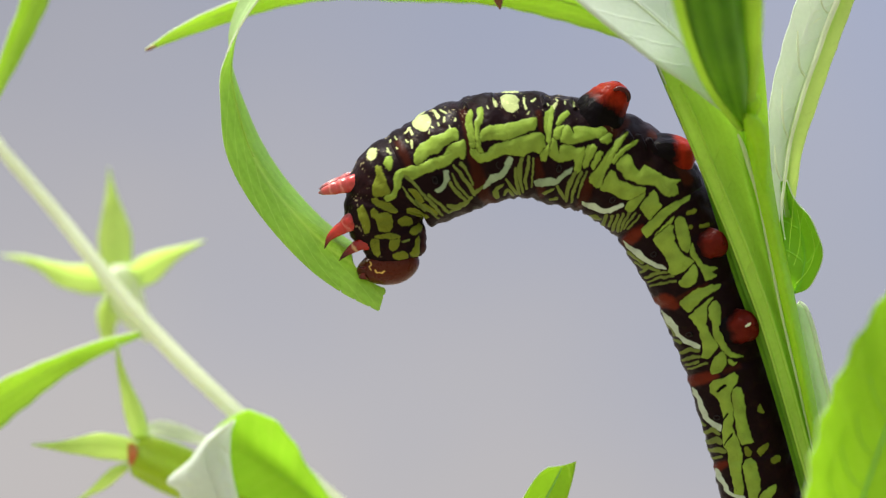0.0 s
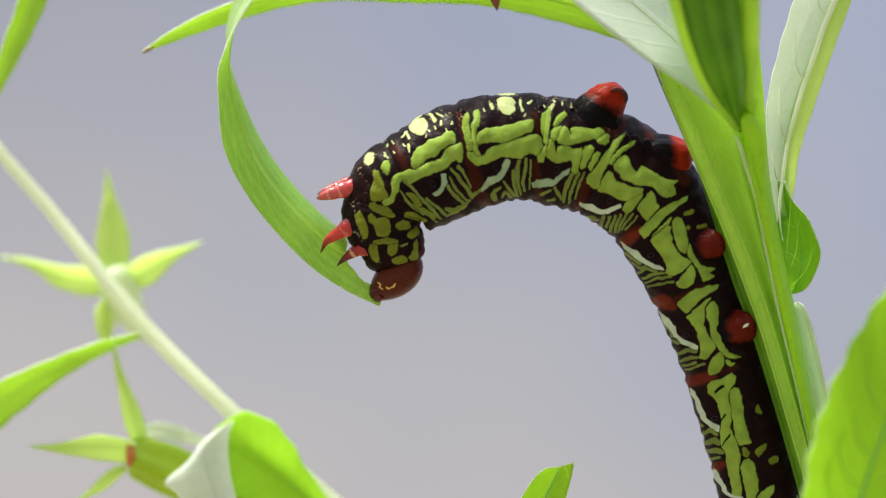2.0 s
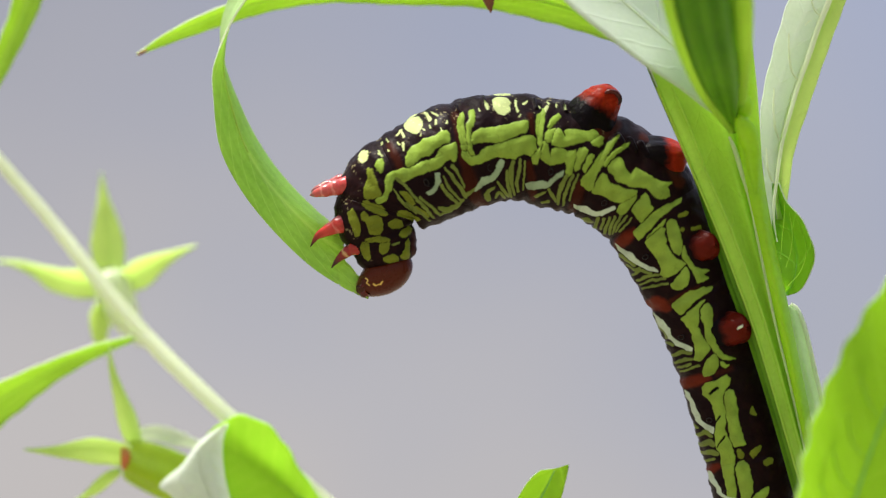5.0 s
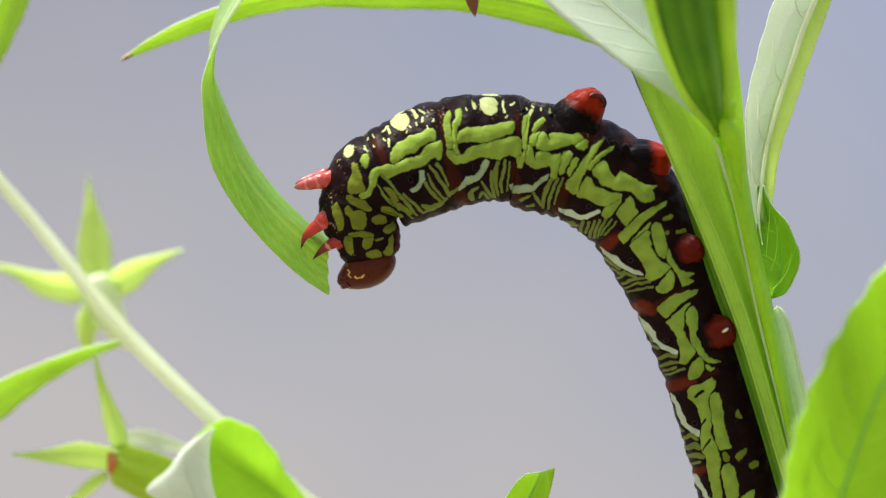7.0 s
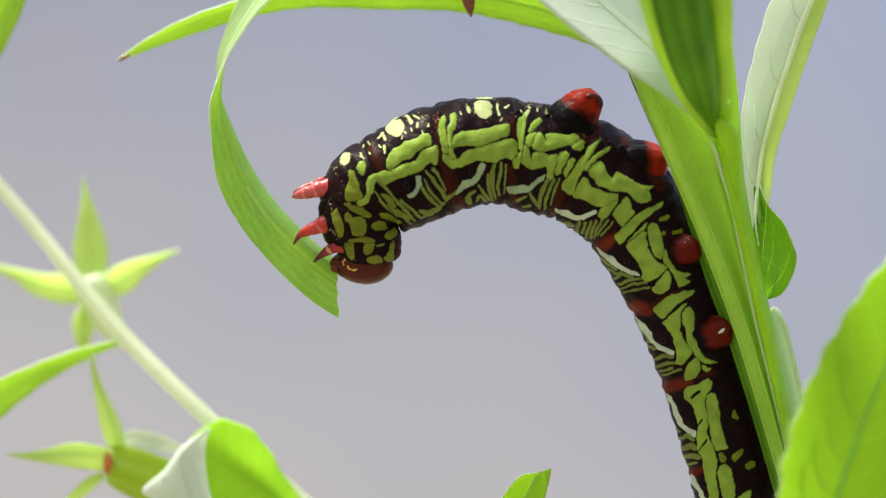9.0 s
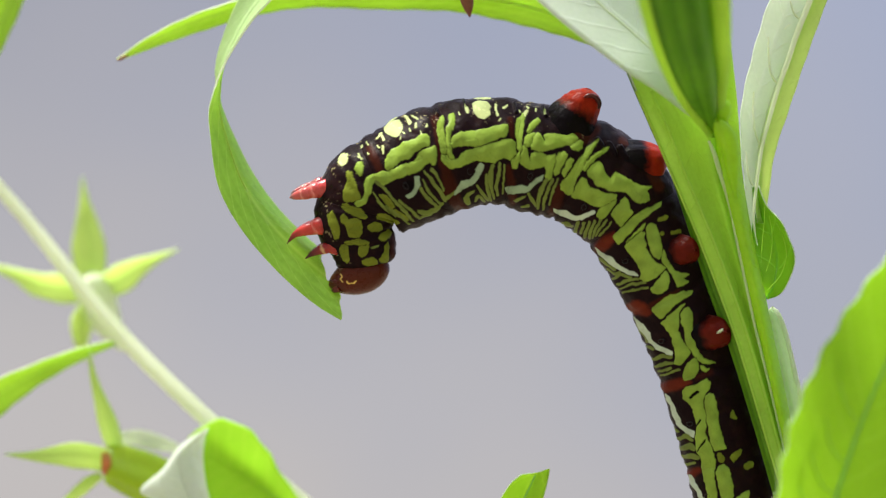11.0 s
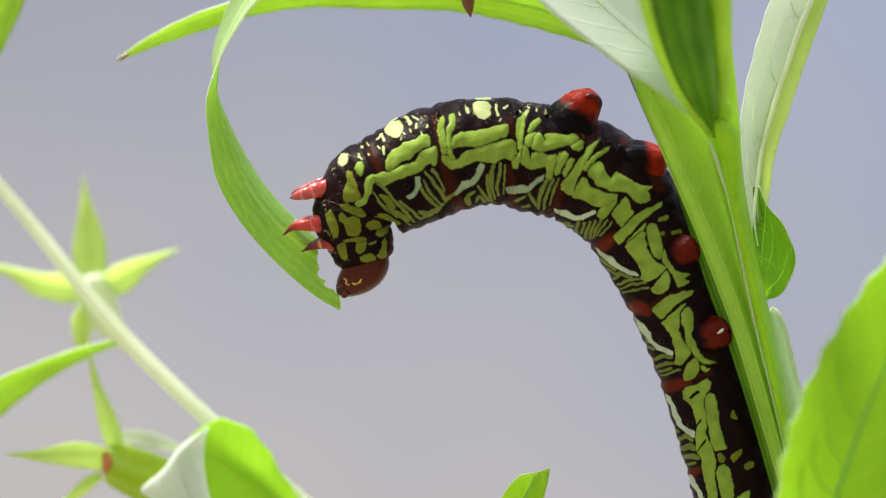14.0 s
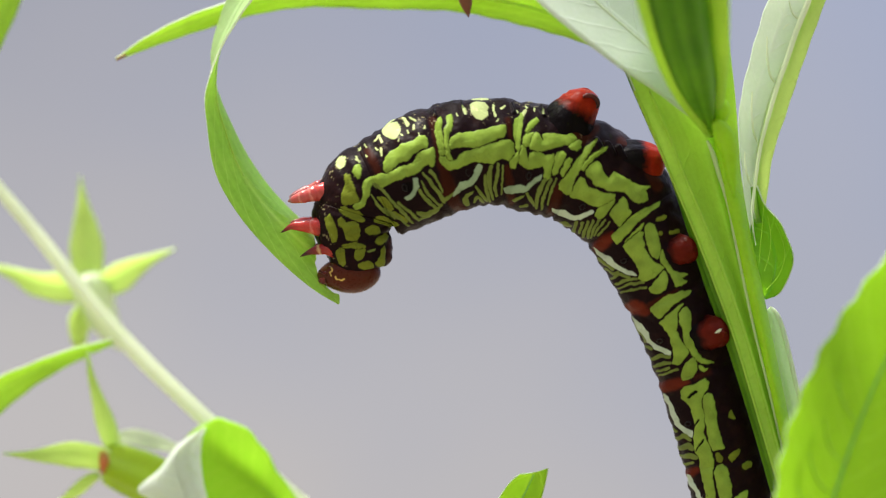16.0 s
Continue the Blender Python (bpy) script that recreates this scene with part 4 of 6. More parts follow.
mark("rust", (14.51, 10.34, 0.78), (15.62, 11.17, 0.68))
mark("rust", (18.19, 9.99, 0.39), (19.3, 9.55, 0.24))
mark("rust", (20.79, 6.96, 0.68), (21.24, 5.96, 0.48))
mark("rust", (4.03, 4.28, 0.39), (4.8, 4.05, 0.24))
mark("rust", (2.75, 5.44, 0.29))
mark("orange", (16.22, 0.84, 0.48), (16.77, 1.33, 0.53), (17.26, 1.81, 0.24))
mark("orange", (18.8, -4.8, 0.48), (19.48, -4.55, 0.63), (20.11, -4.93, 0.39))
mark("orange", (21.96, -11.58, 0.44), (22.78, -11.24, 0.53), (23.67, -11.0, 0.29))
mark("orange", (24.03, -19.3, 0.34), (24.61, -18.78, 0.24))
mark("cream", (9.56, 12.26, 0.15), (9.89, 12.69, 0.10))
patch("olive", (-5.84, 7.26), (-5.49, 7.15), (-5.18, 6.50), (-4.94, 5.91), (-4.69, 5.28), (-4.59, 4.84), (-5.08, 4.64), (-5.68, 4.45), (-6.07, 4.70), (-6.17, 5.19), (-5.97, 5.83), (-5.78, 6.32), (-5.88, 6.81))
patch("green", (-4.95, 7.94), (-4.51, 8.08), (-4.40, 7.63), (-4.45, 7.09), (-4.59, 6.74), (-4.89, 7.09), (-5.09, 7.49))
patch("green", (-5.09, 4.40), (-4.94, 4.60), (-4.50, 4.74), (-4.20, 5.42), (-4.25, 6.25), (-4.05, 6.64), (-3.61, 6.88), (-2.88, 7.07), (-2.15, 7.17), (-1.61, 7.46), (-1.02, 7.75), (-0.44, 7.89), (0.10, 8.03), (0.29, 8.33), (0.44, 8.72), (0.83, 9.01), (1.36, 9.25), (1.80, 9.40), (1.90, 9.01), (1.95, 8.42), (1.85, 7.84), (1.61, 7.69), (1.36, 7.98), (1.12, 7.84), (0.78, 7.59), (0.54, 7.30), (0.05, 7.01), (-0.39, 6.92), (-0.63, 7.21), (-0.73, 7.40), (-0.58, 7.01), (-0.68, 6.87), (-1.27, 6.63), (-1.71, 6.43), (-2.15, 6.24), (-2.49, 6.00), (-2.73, 5.80), (-3.02, 6.24), (-3.37, 6.49), (-3.51, 6.29), (-3.66, 5.91), (-3.71, 5.42), (-3.91, 4.93), (-4.20, 4.45), (-4.60, 4.16), (-4.94, 4.16))
patch("green", (-2.44, 7.46), (-2.49, 8.06), (-2.30, 8.60), (-1.91, 9.09), (-1.37, 9.43), (-0.88, 9.72), (-0.44, 9.82), (0.05, 9.96), (0.29, 10.15), (0.59, 10.40), (0.98, 10.50), (1.22, 10.19), (1.32, 9.80), (1.22, 9.40), (0.78, 9.30), (0.39, 9.06), (0.00, 8.82), (-0.19, 8.53), (-0.49, 8.23), (-0.78, 8.24), (-1.17, 8.09), (-1.56, 7.80), (-1.95, 7.46), (-2.24, 7.32))
patch("olive", (-6.22, 4.36), (-5.82, 4.41), (-5.48, 4.16), (-5.09, 4.06), (-4.60, 3.96), (-4.11, 3.57), (-3.92, 3.28), (-4.12, 3.14), (-4.60, 3.23), (-5.09, 3.38), (-5.58, 3.67), (-6.07, 3.97))
patch("olive", (-7.43, 3.49), (-7.07, 3.78), (-6.77, 3.48), (-6.58, 3.09), (-6.43, 2.50), (-6.34, 1.92), (-6.50, 1.43), (-6.80, 1.33), (-6.99, 1.92), (-7.18, 2.41), (-7.38, 2.90))
patch("olive", (-6.28, 3.24), (-6.08, 3.58), (-5.78, 3.38), (-5.63, 2.99), (-5.29, 3.09), (-4.90, 3.13), (-4.51, 2.99), (-4.41, 2.50), (-4.42, 1.92), (-4.62, 1.52), (-5.11, 1.52), (-5.50, 1.62), (-5.69, 2.11), (-5.88, 2.60), (-6.18, 2.80))
patch("olive", (-3.88, 2.50), (-3.54, 2.75), (-3.15, 2.85), (-2.76, 2.61), (-2.66, 2.22), (-3.05, 2.02), (-3.54, 2.02), (-3.83, 2.21))
patch("olive", (-3.14, 3.48), (-2.65, 3.58), (-2.06, 3.34), (-1.57, 3.00), (-1.18, 2.71), (-1.58, 2.61), (-2.17, 2.81), (-2.75, 3.00), (-3.14, 3.14))
patch("olive", (-5.95, 1.13), (-5.36, 1.23), (-4.62, 1.38), (-4.03, 1.23), (-3.74, 1.03), (-3.94, 0.84), (-4.53, 0.84), (-5.21, 0.93), (-5.71, 0.94))
patch("olive", (-6.26, 0.79), (-5.91, 0.94), (-5.61, 0.79), (-5.52, 0.15), (-5.48, -0.44), (-5.73, -0.74), (-6.08, -0.45), (-6.28, 0.05))
patch("olive", (-4.62, 0.79), (-4.13, 0.89), (-3.74, 0.79), (-3.84, 0.30), (-4.04, -0.05), (-4.43, -0.20), (-4.73, 0.05))
patch("olive", (-2.96, 1.43), (-2.81, 1.78), (-2.42, 1.93), (-2.08, 2.23), (-1.84, 2.03), (-1.93, 1.64), (-2.27, 1.34), (-2.66, 1.23))
patch("olive", (-2.37, 0.79), (-2.13, 1.14), (-1.98, 0.79), (-2.03, 0.15), (-2.13, -0.45), (-2.32, -0.84), (-2.67, -0.64), (-2.91, -0.35), (-2.67, -0.15), (-2.47, 0.25))
patch("olive", (-4.39, -0.54), (-3.94, -0.30), (-3.50, -0.25), (-3.16, -0.44), (-3.06, -0.74), (-3.45, -0.94), (-4.04, -0.94), (-4.34, -0.79))
patch("dull", (-3.74, 0.64), (-3.25, 0.84), (-2.81, 0.89), (-2.96, 0.64), (-3.45, 0.49))
mark("olive", (-1.57, 3.68, 0.20), (-1.08, 3.39, 0.20), (-0.59, 3.10, 0.15))
mark("dull", (-3.32, 6.34, 0.13), (-2.73, 5.85, 0.15), (-2.05, 5.13, 0.15), (-1.42, 4.45, 0.15), (-0.83, 3.78, 0.15))
patch("olive", (-3.03, 5.17), (-2.39, 5.08), (-1.91, 4.69), (-1.57, 4.16), (-1.91, 3.96), (-2.40, 4.35))
mark("dull", (-3.51, 5.42, 0.10), (-2.93, 4.45, 0.15), (-2.25, 3.87, 0.16), (-1.57, 3.39, 0.16))
mark("dull", (-1.90, 5.03, 0.13), (-1.32, 4.35, 0.15), (-0.69, 3.68, 0.17), (-0.10, 3.01, 0.15))
mark("dull", (-2.40, 4.21, 0.11), (-1.67, 3.68, 0.15), (-0.93, 3.15, 0.17), (-0.40, 2.72, 0.13))
mark("dull", (-1.27, 4.69, 0.13), (-0.69, 4.16, 0.15), (0.00, 3.64, 0.16), (0.49, 3.21, 0.15))
mark("black", (-0.34, 6.02, 0.42))
patch("ash", (0.10, 6.67), (0.44, 6.77), (0.49, 6.14), (0.29, 5.52), (0.00, 5.03), (-0.39, 4.84), (-0.68, 5.03), (-0.39, 5.18), (-0.05, 5.52), (0.15, 6.00))
mark("dull", (0.59, 5.76, 0.15), (0.98, 5.23, 0.20), (1.47, 4.66, 0.20), (2.07, 4.13, 0.15))
mark("dull", (0.78, 6.48, 0.11), (1.17, 5.76, 0.15), (1.71, 5.04, 0.17), (2.36, 4.38, 0.14))
mark("dull", (0.93, 7.21, 0.13), (1.46, 6.53, 0.17), (2.00, 5.86, 0.18), (2.50, 5.14, 0.18), (2.65, 4.71, 0.15))
mark("dull", (1.51, 7.35, 0.17), (1.95, 6.87, 0.16), (2.34, 6.20, 0.15), (2.59, 5.53, 0.13))
mark("dull", (0.44, 3.83, 0.20), (1.18, 3.65, 0.28), (1.97, 3.99, 0.23), (2.46, 4.47, 0.15))
mark("dull", (2.60, 4.90, 0.18), (3.14, 5.20, 0.15), (3.62, 5.58, 0.10))
mark("dull", (0.69, 3.31, 0.15), (1.18, 3.45, 0.15))
patch("green", (2.06, 11.65), (2.40, 12.17), (2.55, 11.96), (2.49, 11.04), (2.58, 10.04), (2.73, 9.30), (2.82, 8.71), (2.58, 8.61), (2.34, 9.05), (2.14, 9.89), (1.95, 10.79))
patch("green", (3.04, 12.27), (3.34, 12.37), (3.47, 11.79), (3.42, 11.03), (3.17, 10.68), (3.07, 10.28), (3.12, 9.54), (3.26, 8.71), (3.51, 8.32), (3.21, 8.23), (2.97, 8.71), (2.82, 9.40), (2.73, 10.19), (2.78, 10.89), (2.98, 11.39))
patch("green", (3.22, 9.89), (3.36, 10.19), (3.80, 10.43), (4.10, 10.63), (4.58, 10.68), (5.17, 10.68), (5.66, 10.83), (6.15, 10.88), (6.64, 11.03), (6.93, 11.18), (7.37, 11.18), (7.72, 11.28), (8.06, 11.28), (8.05, 10.68), (7.85, 10.29), (7.36, 10.19), (6.87, 9.99), (6.38, 9.79), (5.90, 9.55), (5.41, 9.40), (4.92, 9.45), (4.29, 9.50), (3.80, 9.40), (3.31, 9.30), (3.16, 9.49))
patch("green", (2.48, 8.71), (2.73, 8.81), (3.02, 8.32), (3.36, 8.13), (3.80, 8.28), (4.09, 8.72), (4.58, 9.01), (5.16, 9.16), (5.80, 9.31), (6.38, 9.55), (7.11, 9.79), (7.85, 9.99), (8.43, 10.04), (8.72, 9.74), (8.82, 9.21), (8.67, 8.62), (8.33, 8.24), (8.09, 8.43), (7.75, 8.53), (7.36, 8.34), (6.97, 8.00), (6.49, 8.05), (5.90, 8.19), (5.31, 8.24), (4.82, 7.99), (4.29, 7.80), (3.80, 7.60), (3.31, 7.50), (2.87, 7.64), (2.58, 7.98), (2.38, 8.37))
patch("green", (8.43, 8.09), (8.72, 8.72), (9.16, 9.01), (9.30, 8.72), (9.06, 8.23), (8.83, 7.61), (8.48, 7.70))
patch("ash", (3.48, 5.29), (3.82, 5.92), (4.20, 6.40), (4.79, 6.50), (5.18, 6.89), (5.42, 7.46), (5.66, 7.95), (6.00, 7.90), (5.91, 7.37), (5.57, 6.75), (5.19, 6.22), (4.70, 6.02), (4.21, 5.78), (3.82, 5.44))
patch("dull", (4.23, 4.97), (4.61, 5.45), (5.05, 5.59), (5.35, 5.69), (5.21, 5.31), (4.82, 5.07), (4.99, 4.60), (4.65, 4.40), (4.34, 4.64))
mark("dull", (5.39, 4.70, 0.15), (5.67, 5.13, 0.18), (6.15, 4.71, 0.15))
mark("dull", (5.54, 6.03, 0.15), (5.96, 5.41, 0.18), (6.49, 4.85, 0.15))
mark("dull", (6.31, 6.94, 0.18), (6.33, 6.03, 0.20), (6.56, 5.23, 0.18), (6.73, 4.85, 0.13))
mark("dull", (6.78, 7.76, 0.18), (6.65, 6.65, 0.23), (6.78, 5.70, 0.19), (6.97, 5.04, 0.13))
mark("dull", (7.41, 7.95, 0.15), (7.28, 6.89, 0.18), (7.16, 5.94, 0.16), (7.29, 5.27, 0.13))
mark("dull", (7.80, 7.85, 0.12), (7.77, 6.89, 0.14), (7.75, 6.03, 0.13), (7.72, 5.41, 0.11))
patch("green", (9.01, 11.90), (9.36, 12.21), (9.47, 12.42), (9.60, 12.05), (9.48, 11.29), (9.31, 10.53), (9.26, 9.79), (9.30, 9.30), (9.16, 9.06), (8.96, 9.55), (8.83, 10.39), (8.74, 11.28))
patch("green", (9.81, 10.88), (10.07, 11.39), (10.48, 11.80), (10.74, 12.01), (10.97, 11.70), (10.71, 11.39), (10.31, 11.09), (10.00, 10.69))
patch("green", (9.50, 9.69), (9.60, 10.29), (9.95, 10.63), (10.54, 10.69), (10.24, 10.19), (10.03, 9.55), (9.74, 9.50))
patch("green", (10.13, 9.30), (10.18, 9.89), (10.44, 10.39), (10.74, 10.69), (10.93, 10.49), (11.16, 9.99), (11.35, 9.89), (11.27, 10.49), (11.76, 10.54), (12.50, 10.50), (13.24, 10.55), (13.73, 10.61), (14.07, 10.41), (14.21, 10.16), (13.85, 9.80), (13.45, 9.65), (12.96, 9.55), (12.47, 9.45), (11.98, 9.30), (11.49, 9.15), (11.00, 9.11), (10.52, 9.11))
patch("green", (13.45, 9.41), (13.95, 9.80), (14.45, 10.01), (14.59, 9.81), (14.53, 9.31), (14.18, 9.06), (13.74, 9.21))
patch("green", (9.16, 8.72), (9.35, 9.06), (9.45, 9.55), (9.74, 9.30), (9.79, 8.72), (9.93, 8.23), (10.18, 8.04), (10.03, 8.42), (10.13, 8.81), (10.42, 8.96), (11.00, 8.91), (11.49, 8.62), (11.88, 8.67), (12.22, 8.81), (12.17, 8.32), (11.98, 7.60), (11.89, 7.11), (11.80, 6.73), (11.51, 6.49), (11.36, 6.78), (11.40, 7.36), (11.30, 7.84), (11.01, 7.70), (10.52, 7.60), (10.04, 7.55), (9.55, 7.75), (9.21, 8.09))
patch("green", (12.32, 8.57), (12.56, 8.91), (12.95, 9.01), (13.20, 8.81), (13.05, 8.32), (12.76, 7.84), (12.47, 7.21), (12.18, 7.02), (12.08, 7.36), (12.27, 7.84))
patch("green", (13.24, 8.23), (13.53, 8.42), (13.83, 8.33), (13.58, 7.84), (13.20, 7.35), (12.96, 6.87), (12.76, 7.11), (12.95, 7.64))
patch("green", (12.59, 6.15), (13.06, 6.72), (13.54, 7.26), (14.02, 7.94), (14.42, 8.52), (14.77, 9.07), (15.18, 9.52), (15.59, 9.82), (15.95, 9.98), (15.68, 9.57), (15.26, 8.92), (14.90, 8.33), (14.51, 7.59), (14.12, 6.87), (13.84, 6.14), (13.63, 5.42), (13.24, 5.33), (12.89, 5.67), (12.65, 5.81))
patch("ash", (7.95, 5.84), (8.38, 6.03), (8.86, 6.02), (9.20, 6.16), (9.83, 6.02), (10.21, 6.40), (10.54, 6.73), (10.92, 6.88), (11.16, 7.02), (11.07, 6.63), (10.69, 6.49), (10.32, 6.06), (9.94, 5.68), (9.37, 5.54), (8.64, 5.45), (8.06, 5.50))
patch("dull", (8.54, 4.84), (8.90, 5.12), (9.38, 5.25), (9.77, 5.30), (9.64, 5.06), (9.16, 4.88), (8.84, 4.64))
mark("dull", (9.91, 5.44, 0.15), (10.23, 4.92, 0.20), (10.56, 4.34, 0.15))
mark("dull", (9.40, 4.40, 0.13), (9.93, 4.40, 0.15))
mark("dull", (11.42, 6.59, 0.18), (10.96, 5.68, 0.23), (10.77, 4.77, 0.19), (10.77, 4.20, 0.13))
mark("dull", (11.95, 6.63, 0.15), (11.54, 5.67, 0.18), (11.25, 4.72, 0.16), (11.26, 4.05, 0.12))
mark("dull", (12.38, 6.63, 0.12), (12.03, 5.67, 0.15), (11.70, 4.57, 0.12))
patch("green", (13.63, 5.23), (14.04, 6.00), (14.51, 6.77), (14.80, 6.62), (14.91, 6.23), (15.20, 5.89), (15.73, 5.75), (16.27, 5.45), (16.85, 5.31), (17.48, 5.26), (17.34, 4.87), (16.95, 4.63), (16.48, 4.44), (16.05, 4.24), (15.57, 4.39), (15.04, 4.59), (14.46, 4.93), (13.97, 5.03))
patch("green", (15.80, 3.42), (16.01, 4.05), (16.39, 4.29), (17.00, 4.58), (17.43, 4.87), (17.25, 4.34), (16.88, 3.85), (16.51, 3.37), (16.10, 3.13))
patch("green", (14.99, 7.25), (15.29, 7.74), (15.63, 8.04), (16.03, 8.14), (16.22, 7.84), (16.36, 7.35), (16.65, 6.87), (16.85, 6.62), (17.14, 6.96), (17.44, 7.21), (17.83, 6.97), (18.32, 6.68), (18.91, 6.29), (19.46, 6.05), (20.06, 5.91), (20.58, 6.01), (19.95, 5.61), (20.20, 5.27), (20.29, 4.83), (19.94, 4.63), (19.44, 4.48), (19.04, 4.68), (18.70, 5.11), (18.31, 5.50), (17.82, 5.60), (17.33, 5.60), (16.85, 5.65), (16.36, 5.89), (15.78, 6.09), (15.38, 6.62), (15.09, 6.86))
patch("green", (14.56, 7.45), (14.90, 8.03), (15.30, 8.53), (15.80, 8.88), (16.31, 9.13), (16.87, 9.44), (16.60, 8.98), (16.04, 8.68), (15.54, 8.33), (15.09, 7.84), (14.80, 7.35))
patch("green", (17.03, 3.56), (17.44, 4.19), (17.92, 4.77), (18.21, 5.02), (18.46, 4.53), (18.56, 4.04), (18.80, 3.75), (18.57, 3.36), (18.24, 2.97), (17.87, 2.49), (17.53, 2.73), (17.27, 3.22))
patch("green", (17.28, 1.76), (17.78, 2.25), (18.34, 2.73), (18.91, 3.36), (19.54, 3.80), (20.29, 4.15), (21.05, 4.44), (21.42, 4.65), (21.20, 4.20), (20.54, 3.85), (19.94, 3.31), (19.40, 2.88), (18.83, 2.24), (18.46, 1.76), (18.05, 1.27), (17.68, 1.03), (17.43, 1.37))
patch("white", (12.11, 4.19), (12.70, 3.99), (13.33, 3.79), (13.96, 3.54), (14.52, 3.58), (14.98, 3.77), (15.59, 3.91), (15.69, 3.76), (15.23, 3.48), (14.55, 3.19), (13.99, 3.15), (13.37, 3.31), (12.74, 3.60), (12.24, 3.90))
mark("dull", (12.99, 2.89, 0.15), (13.43, 2.83, 0.20), (13.79, 2.53, 0.15))
mark("dull", (14.24, 2.96, 0.15), (14.15, 2.52, 0.20), (14.18, 2.09, 0.15))
mark("dull", (14.71, 2.90, 0.15), (14.61, 2.03, 0.16))
mark("dull", (15.17, 2.90, 0.15), (15.00, 2.12, 0.17), (14.93, 1.64, 0.13))
mark("dull", (15.63, 2.99, 0.15), (15.36, 2.17, 0.17), (15.25, 1.53, 0.13))
mark("dull", (16.10, 3.03, 0.15), (15.76, 2.36, 0.16), (15.51, 1.58, 0.12))
mark("dull", (16.57, 3.03, 0.13), (16.13, 2.35, 0.15), (15.80, 1.77, 0.12))
mark("dull", (17.05, 2.83, 0.12), (16.56, 2.25, 0.14), (16.12, 1.77, 0.11))
patch("green", (18.25, 0.78), (18.61, 1.37), (19.08, 1.76), (19.55, 2.10), (19.90, 2.00), (19.81, 1.51), (20.01, 1.02), (19.92, 0.63), (20.21, 0.29), (20.46, -0.20), (20.81, -0.59), (21.30, -0.83), (21.69, -1.03), (21.31, -1.42), (20.83, -1.81), (20.36, -2.10), (19.90, -2.25), (19.56, -2.01), (19.69, -1.52), (19.48, -1.03), (19.13, -0.44), (18.65, 0.15))
patch("green", (20.04, 2.39), (20.43, 2.78), (20.83, 2.63), (21.08, 2.00), (21.23, 1.27), (21.34, 0.63), (21.29, 0.05), (21.10, -0.29), (20.71, -0.05), (20.46, 0.44), (20.25, 1.02), (20.14, 1.76))
patch("green", (21.54, 0.44), (21.69, -0.20), (22.04, -0.68), (22.54, -1.32), (23.04, -1.57), (23.80, -1.62), (23.39, -1.86), (23.19, -2.01), (23.69, -2.25), (23.18, -2.64), (22.69, -2.74), (22.54, -2.30), (22.29, -1.66), (21.89, -1.03), (21.39, -0.54), (21.39, 0.05))
patch("green", (20.52, -2.89), (20.84, -2.40), (21.31, -1.81), (21.70, -1.32), (21.89, -1.66), (22.00, -2.25), (21.90, -2.79), (21.57, -3.13), (20.96, -3.38), (20.58, -3.28))
patch("green", (18.38, 1.12), (18.84, 1.71), (19.50, 2.39), (19.94, 2.78), (19.70, 2.29), (19.22, 1.85), (18.75, 1.42))
mark("olive", (21.13, 3.07, 0.15), (21.70, 3.27, 0.20))
mark("olive", (21.38, 1.90, 0.15))
mark("olive", (22.30, 1.96, 0.13), (22.94, 2.11, 0.15))
patch("white", (15.88, 0.79), (16.23, 0.40), (16.69, 0.05), (17.19, -0.15), (17.53, -0.54), (17.91, -0.93), (18.47, -1.28), (19.03, -1.42), (19.41, -1.72), (18.86, -1.72), (18.26, -1.48), (17.80, -1.28), (17.33, -0.94), (16.73, -0.45), (16.26, 0.05))
mark("dull", (16.30, -0.25, 0.13), (16.76, -0.74, 0.15), (17.44, -1.24, 0.17))
mark("dull", (16.90, -1.24, 0.12), (17.43, -1.63, 0.15), (17.86, -1.48, 0.13))
mark("dull", (17.39, -2.04, 0.13), (17.95, -1.68, 0.17), (18.77, -1.92, 0.15))
mark("dull", (17.85, -2.48, 0.13), (18.52, -2.17, 0.16), (19.42, -2.01, 0.13))
mark("dull", (18.09, -2.87, 0.12), (18.80, -2.51, 0.16), (19.99, -2.35, 0.14))
mark("dull", (18.29, -3.27, 0.11), (19.23, -2.95, 0.14), (20.24, -2.79, 0.13))
patch("green", (20.58, -4.76), (20.98, -4.26), (21.44, -3.87), (22.06, -3.47), (22.79, -3.28), (23.38, -3.13), (24.04, -3.04), (23.78, -3.47), (23.18, -3.77), (22.69, -4.16), (22.21, -4.60), (21.75, -5.09), (21.38, -5.44), (21.01, -5.25))
patch("green", (21.40, -5.94), (21.76, -5.44), (22.32, -4.99), (22.79, -4.60), (23.08, -4.35), (23.38, -4.16), (22.89, -4.84), (22.80, -5.58), (22.81, -6.07), (22.63, -6.56), (22.91, -6.90), (23.21, -7.54), (23.55, -7.93), (23.80, -8.37), (23.57, -8.87), (23.25, -9.27), (22.88, -9.53), (22.51, -9.39), (22.63, -8.79), (22.61, -8.04), (22.37, -7.55), (22.12, -6.82), (21.78, -6.33))
patch("green", (23.09, -5.09), (23.38, -4.60), (23.67, -4.50), (23.92, -4.94), (24.02, -5.82), (24.02, -6.56), (24.12, -7.29), (24.32, -7.93), (24.67, -8.52), (25.11, -9.01), (25.66, -9.26), (26.02, -9.31), (25.26, -9.40), (24.67, -9.15), (24.28, -8.86), (23.89, -8.18), (23.60, -7.78), (23.40, -7.20), (23.29, -6.31), (23.04, -5.72))
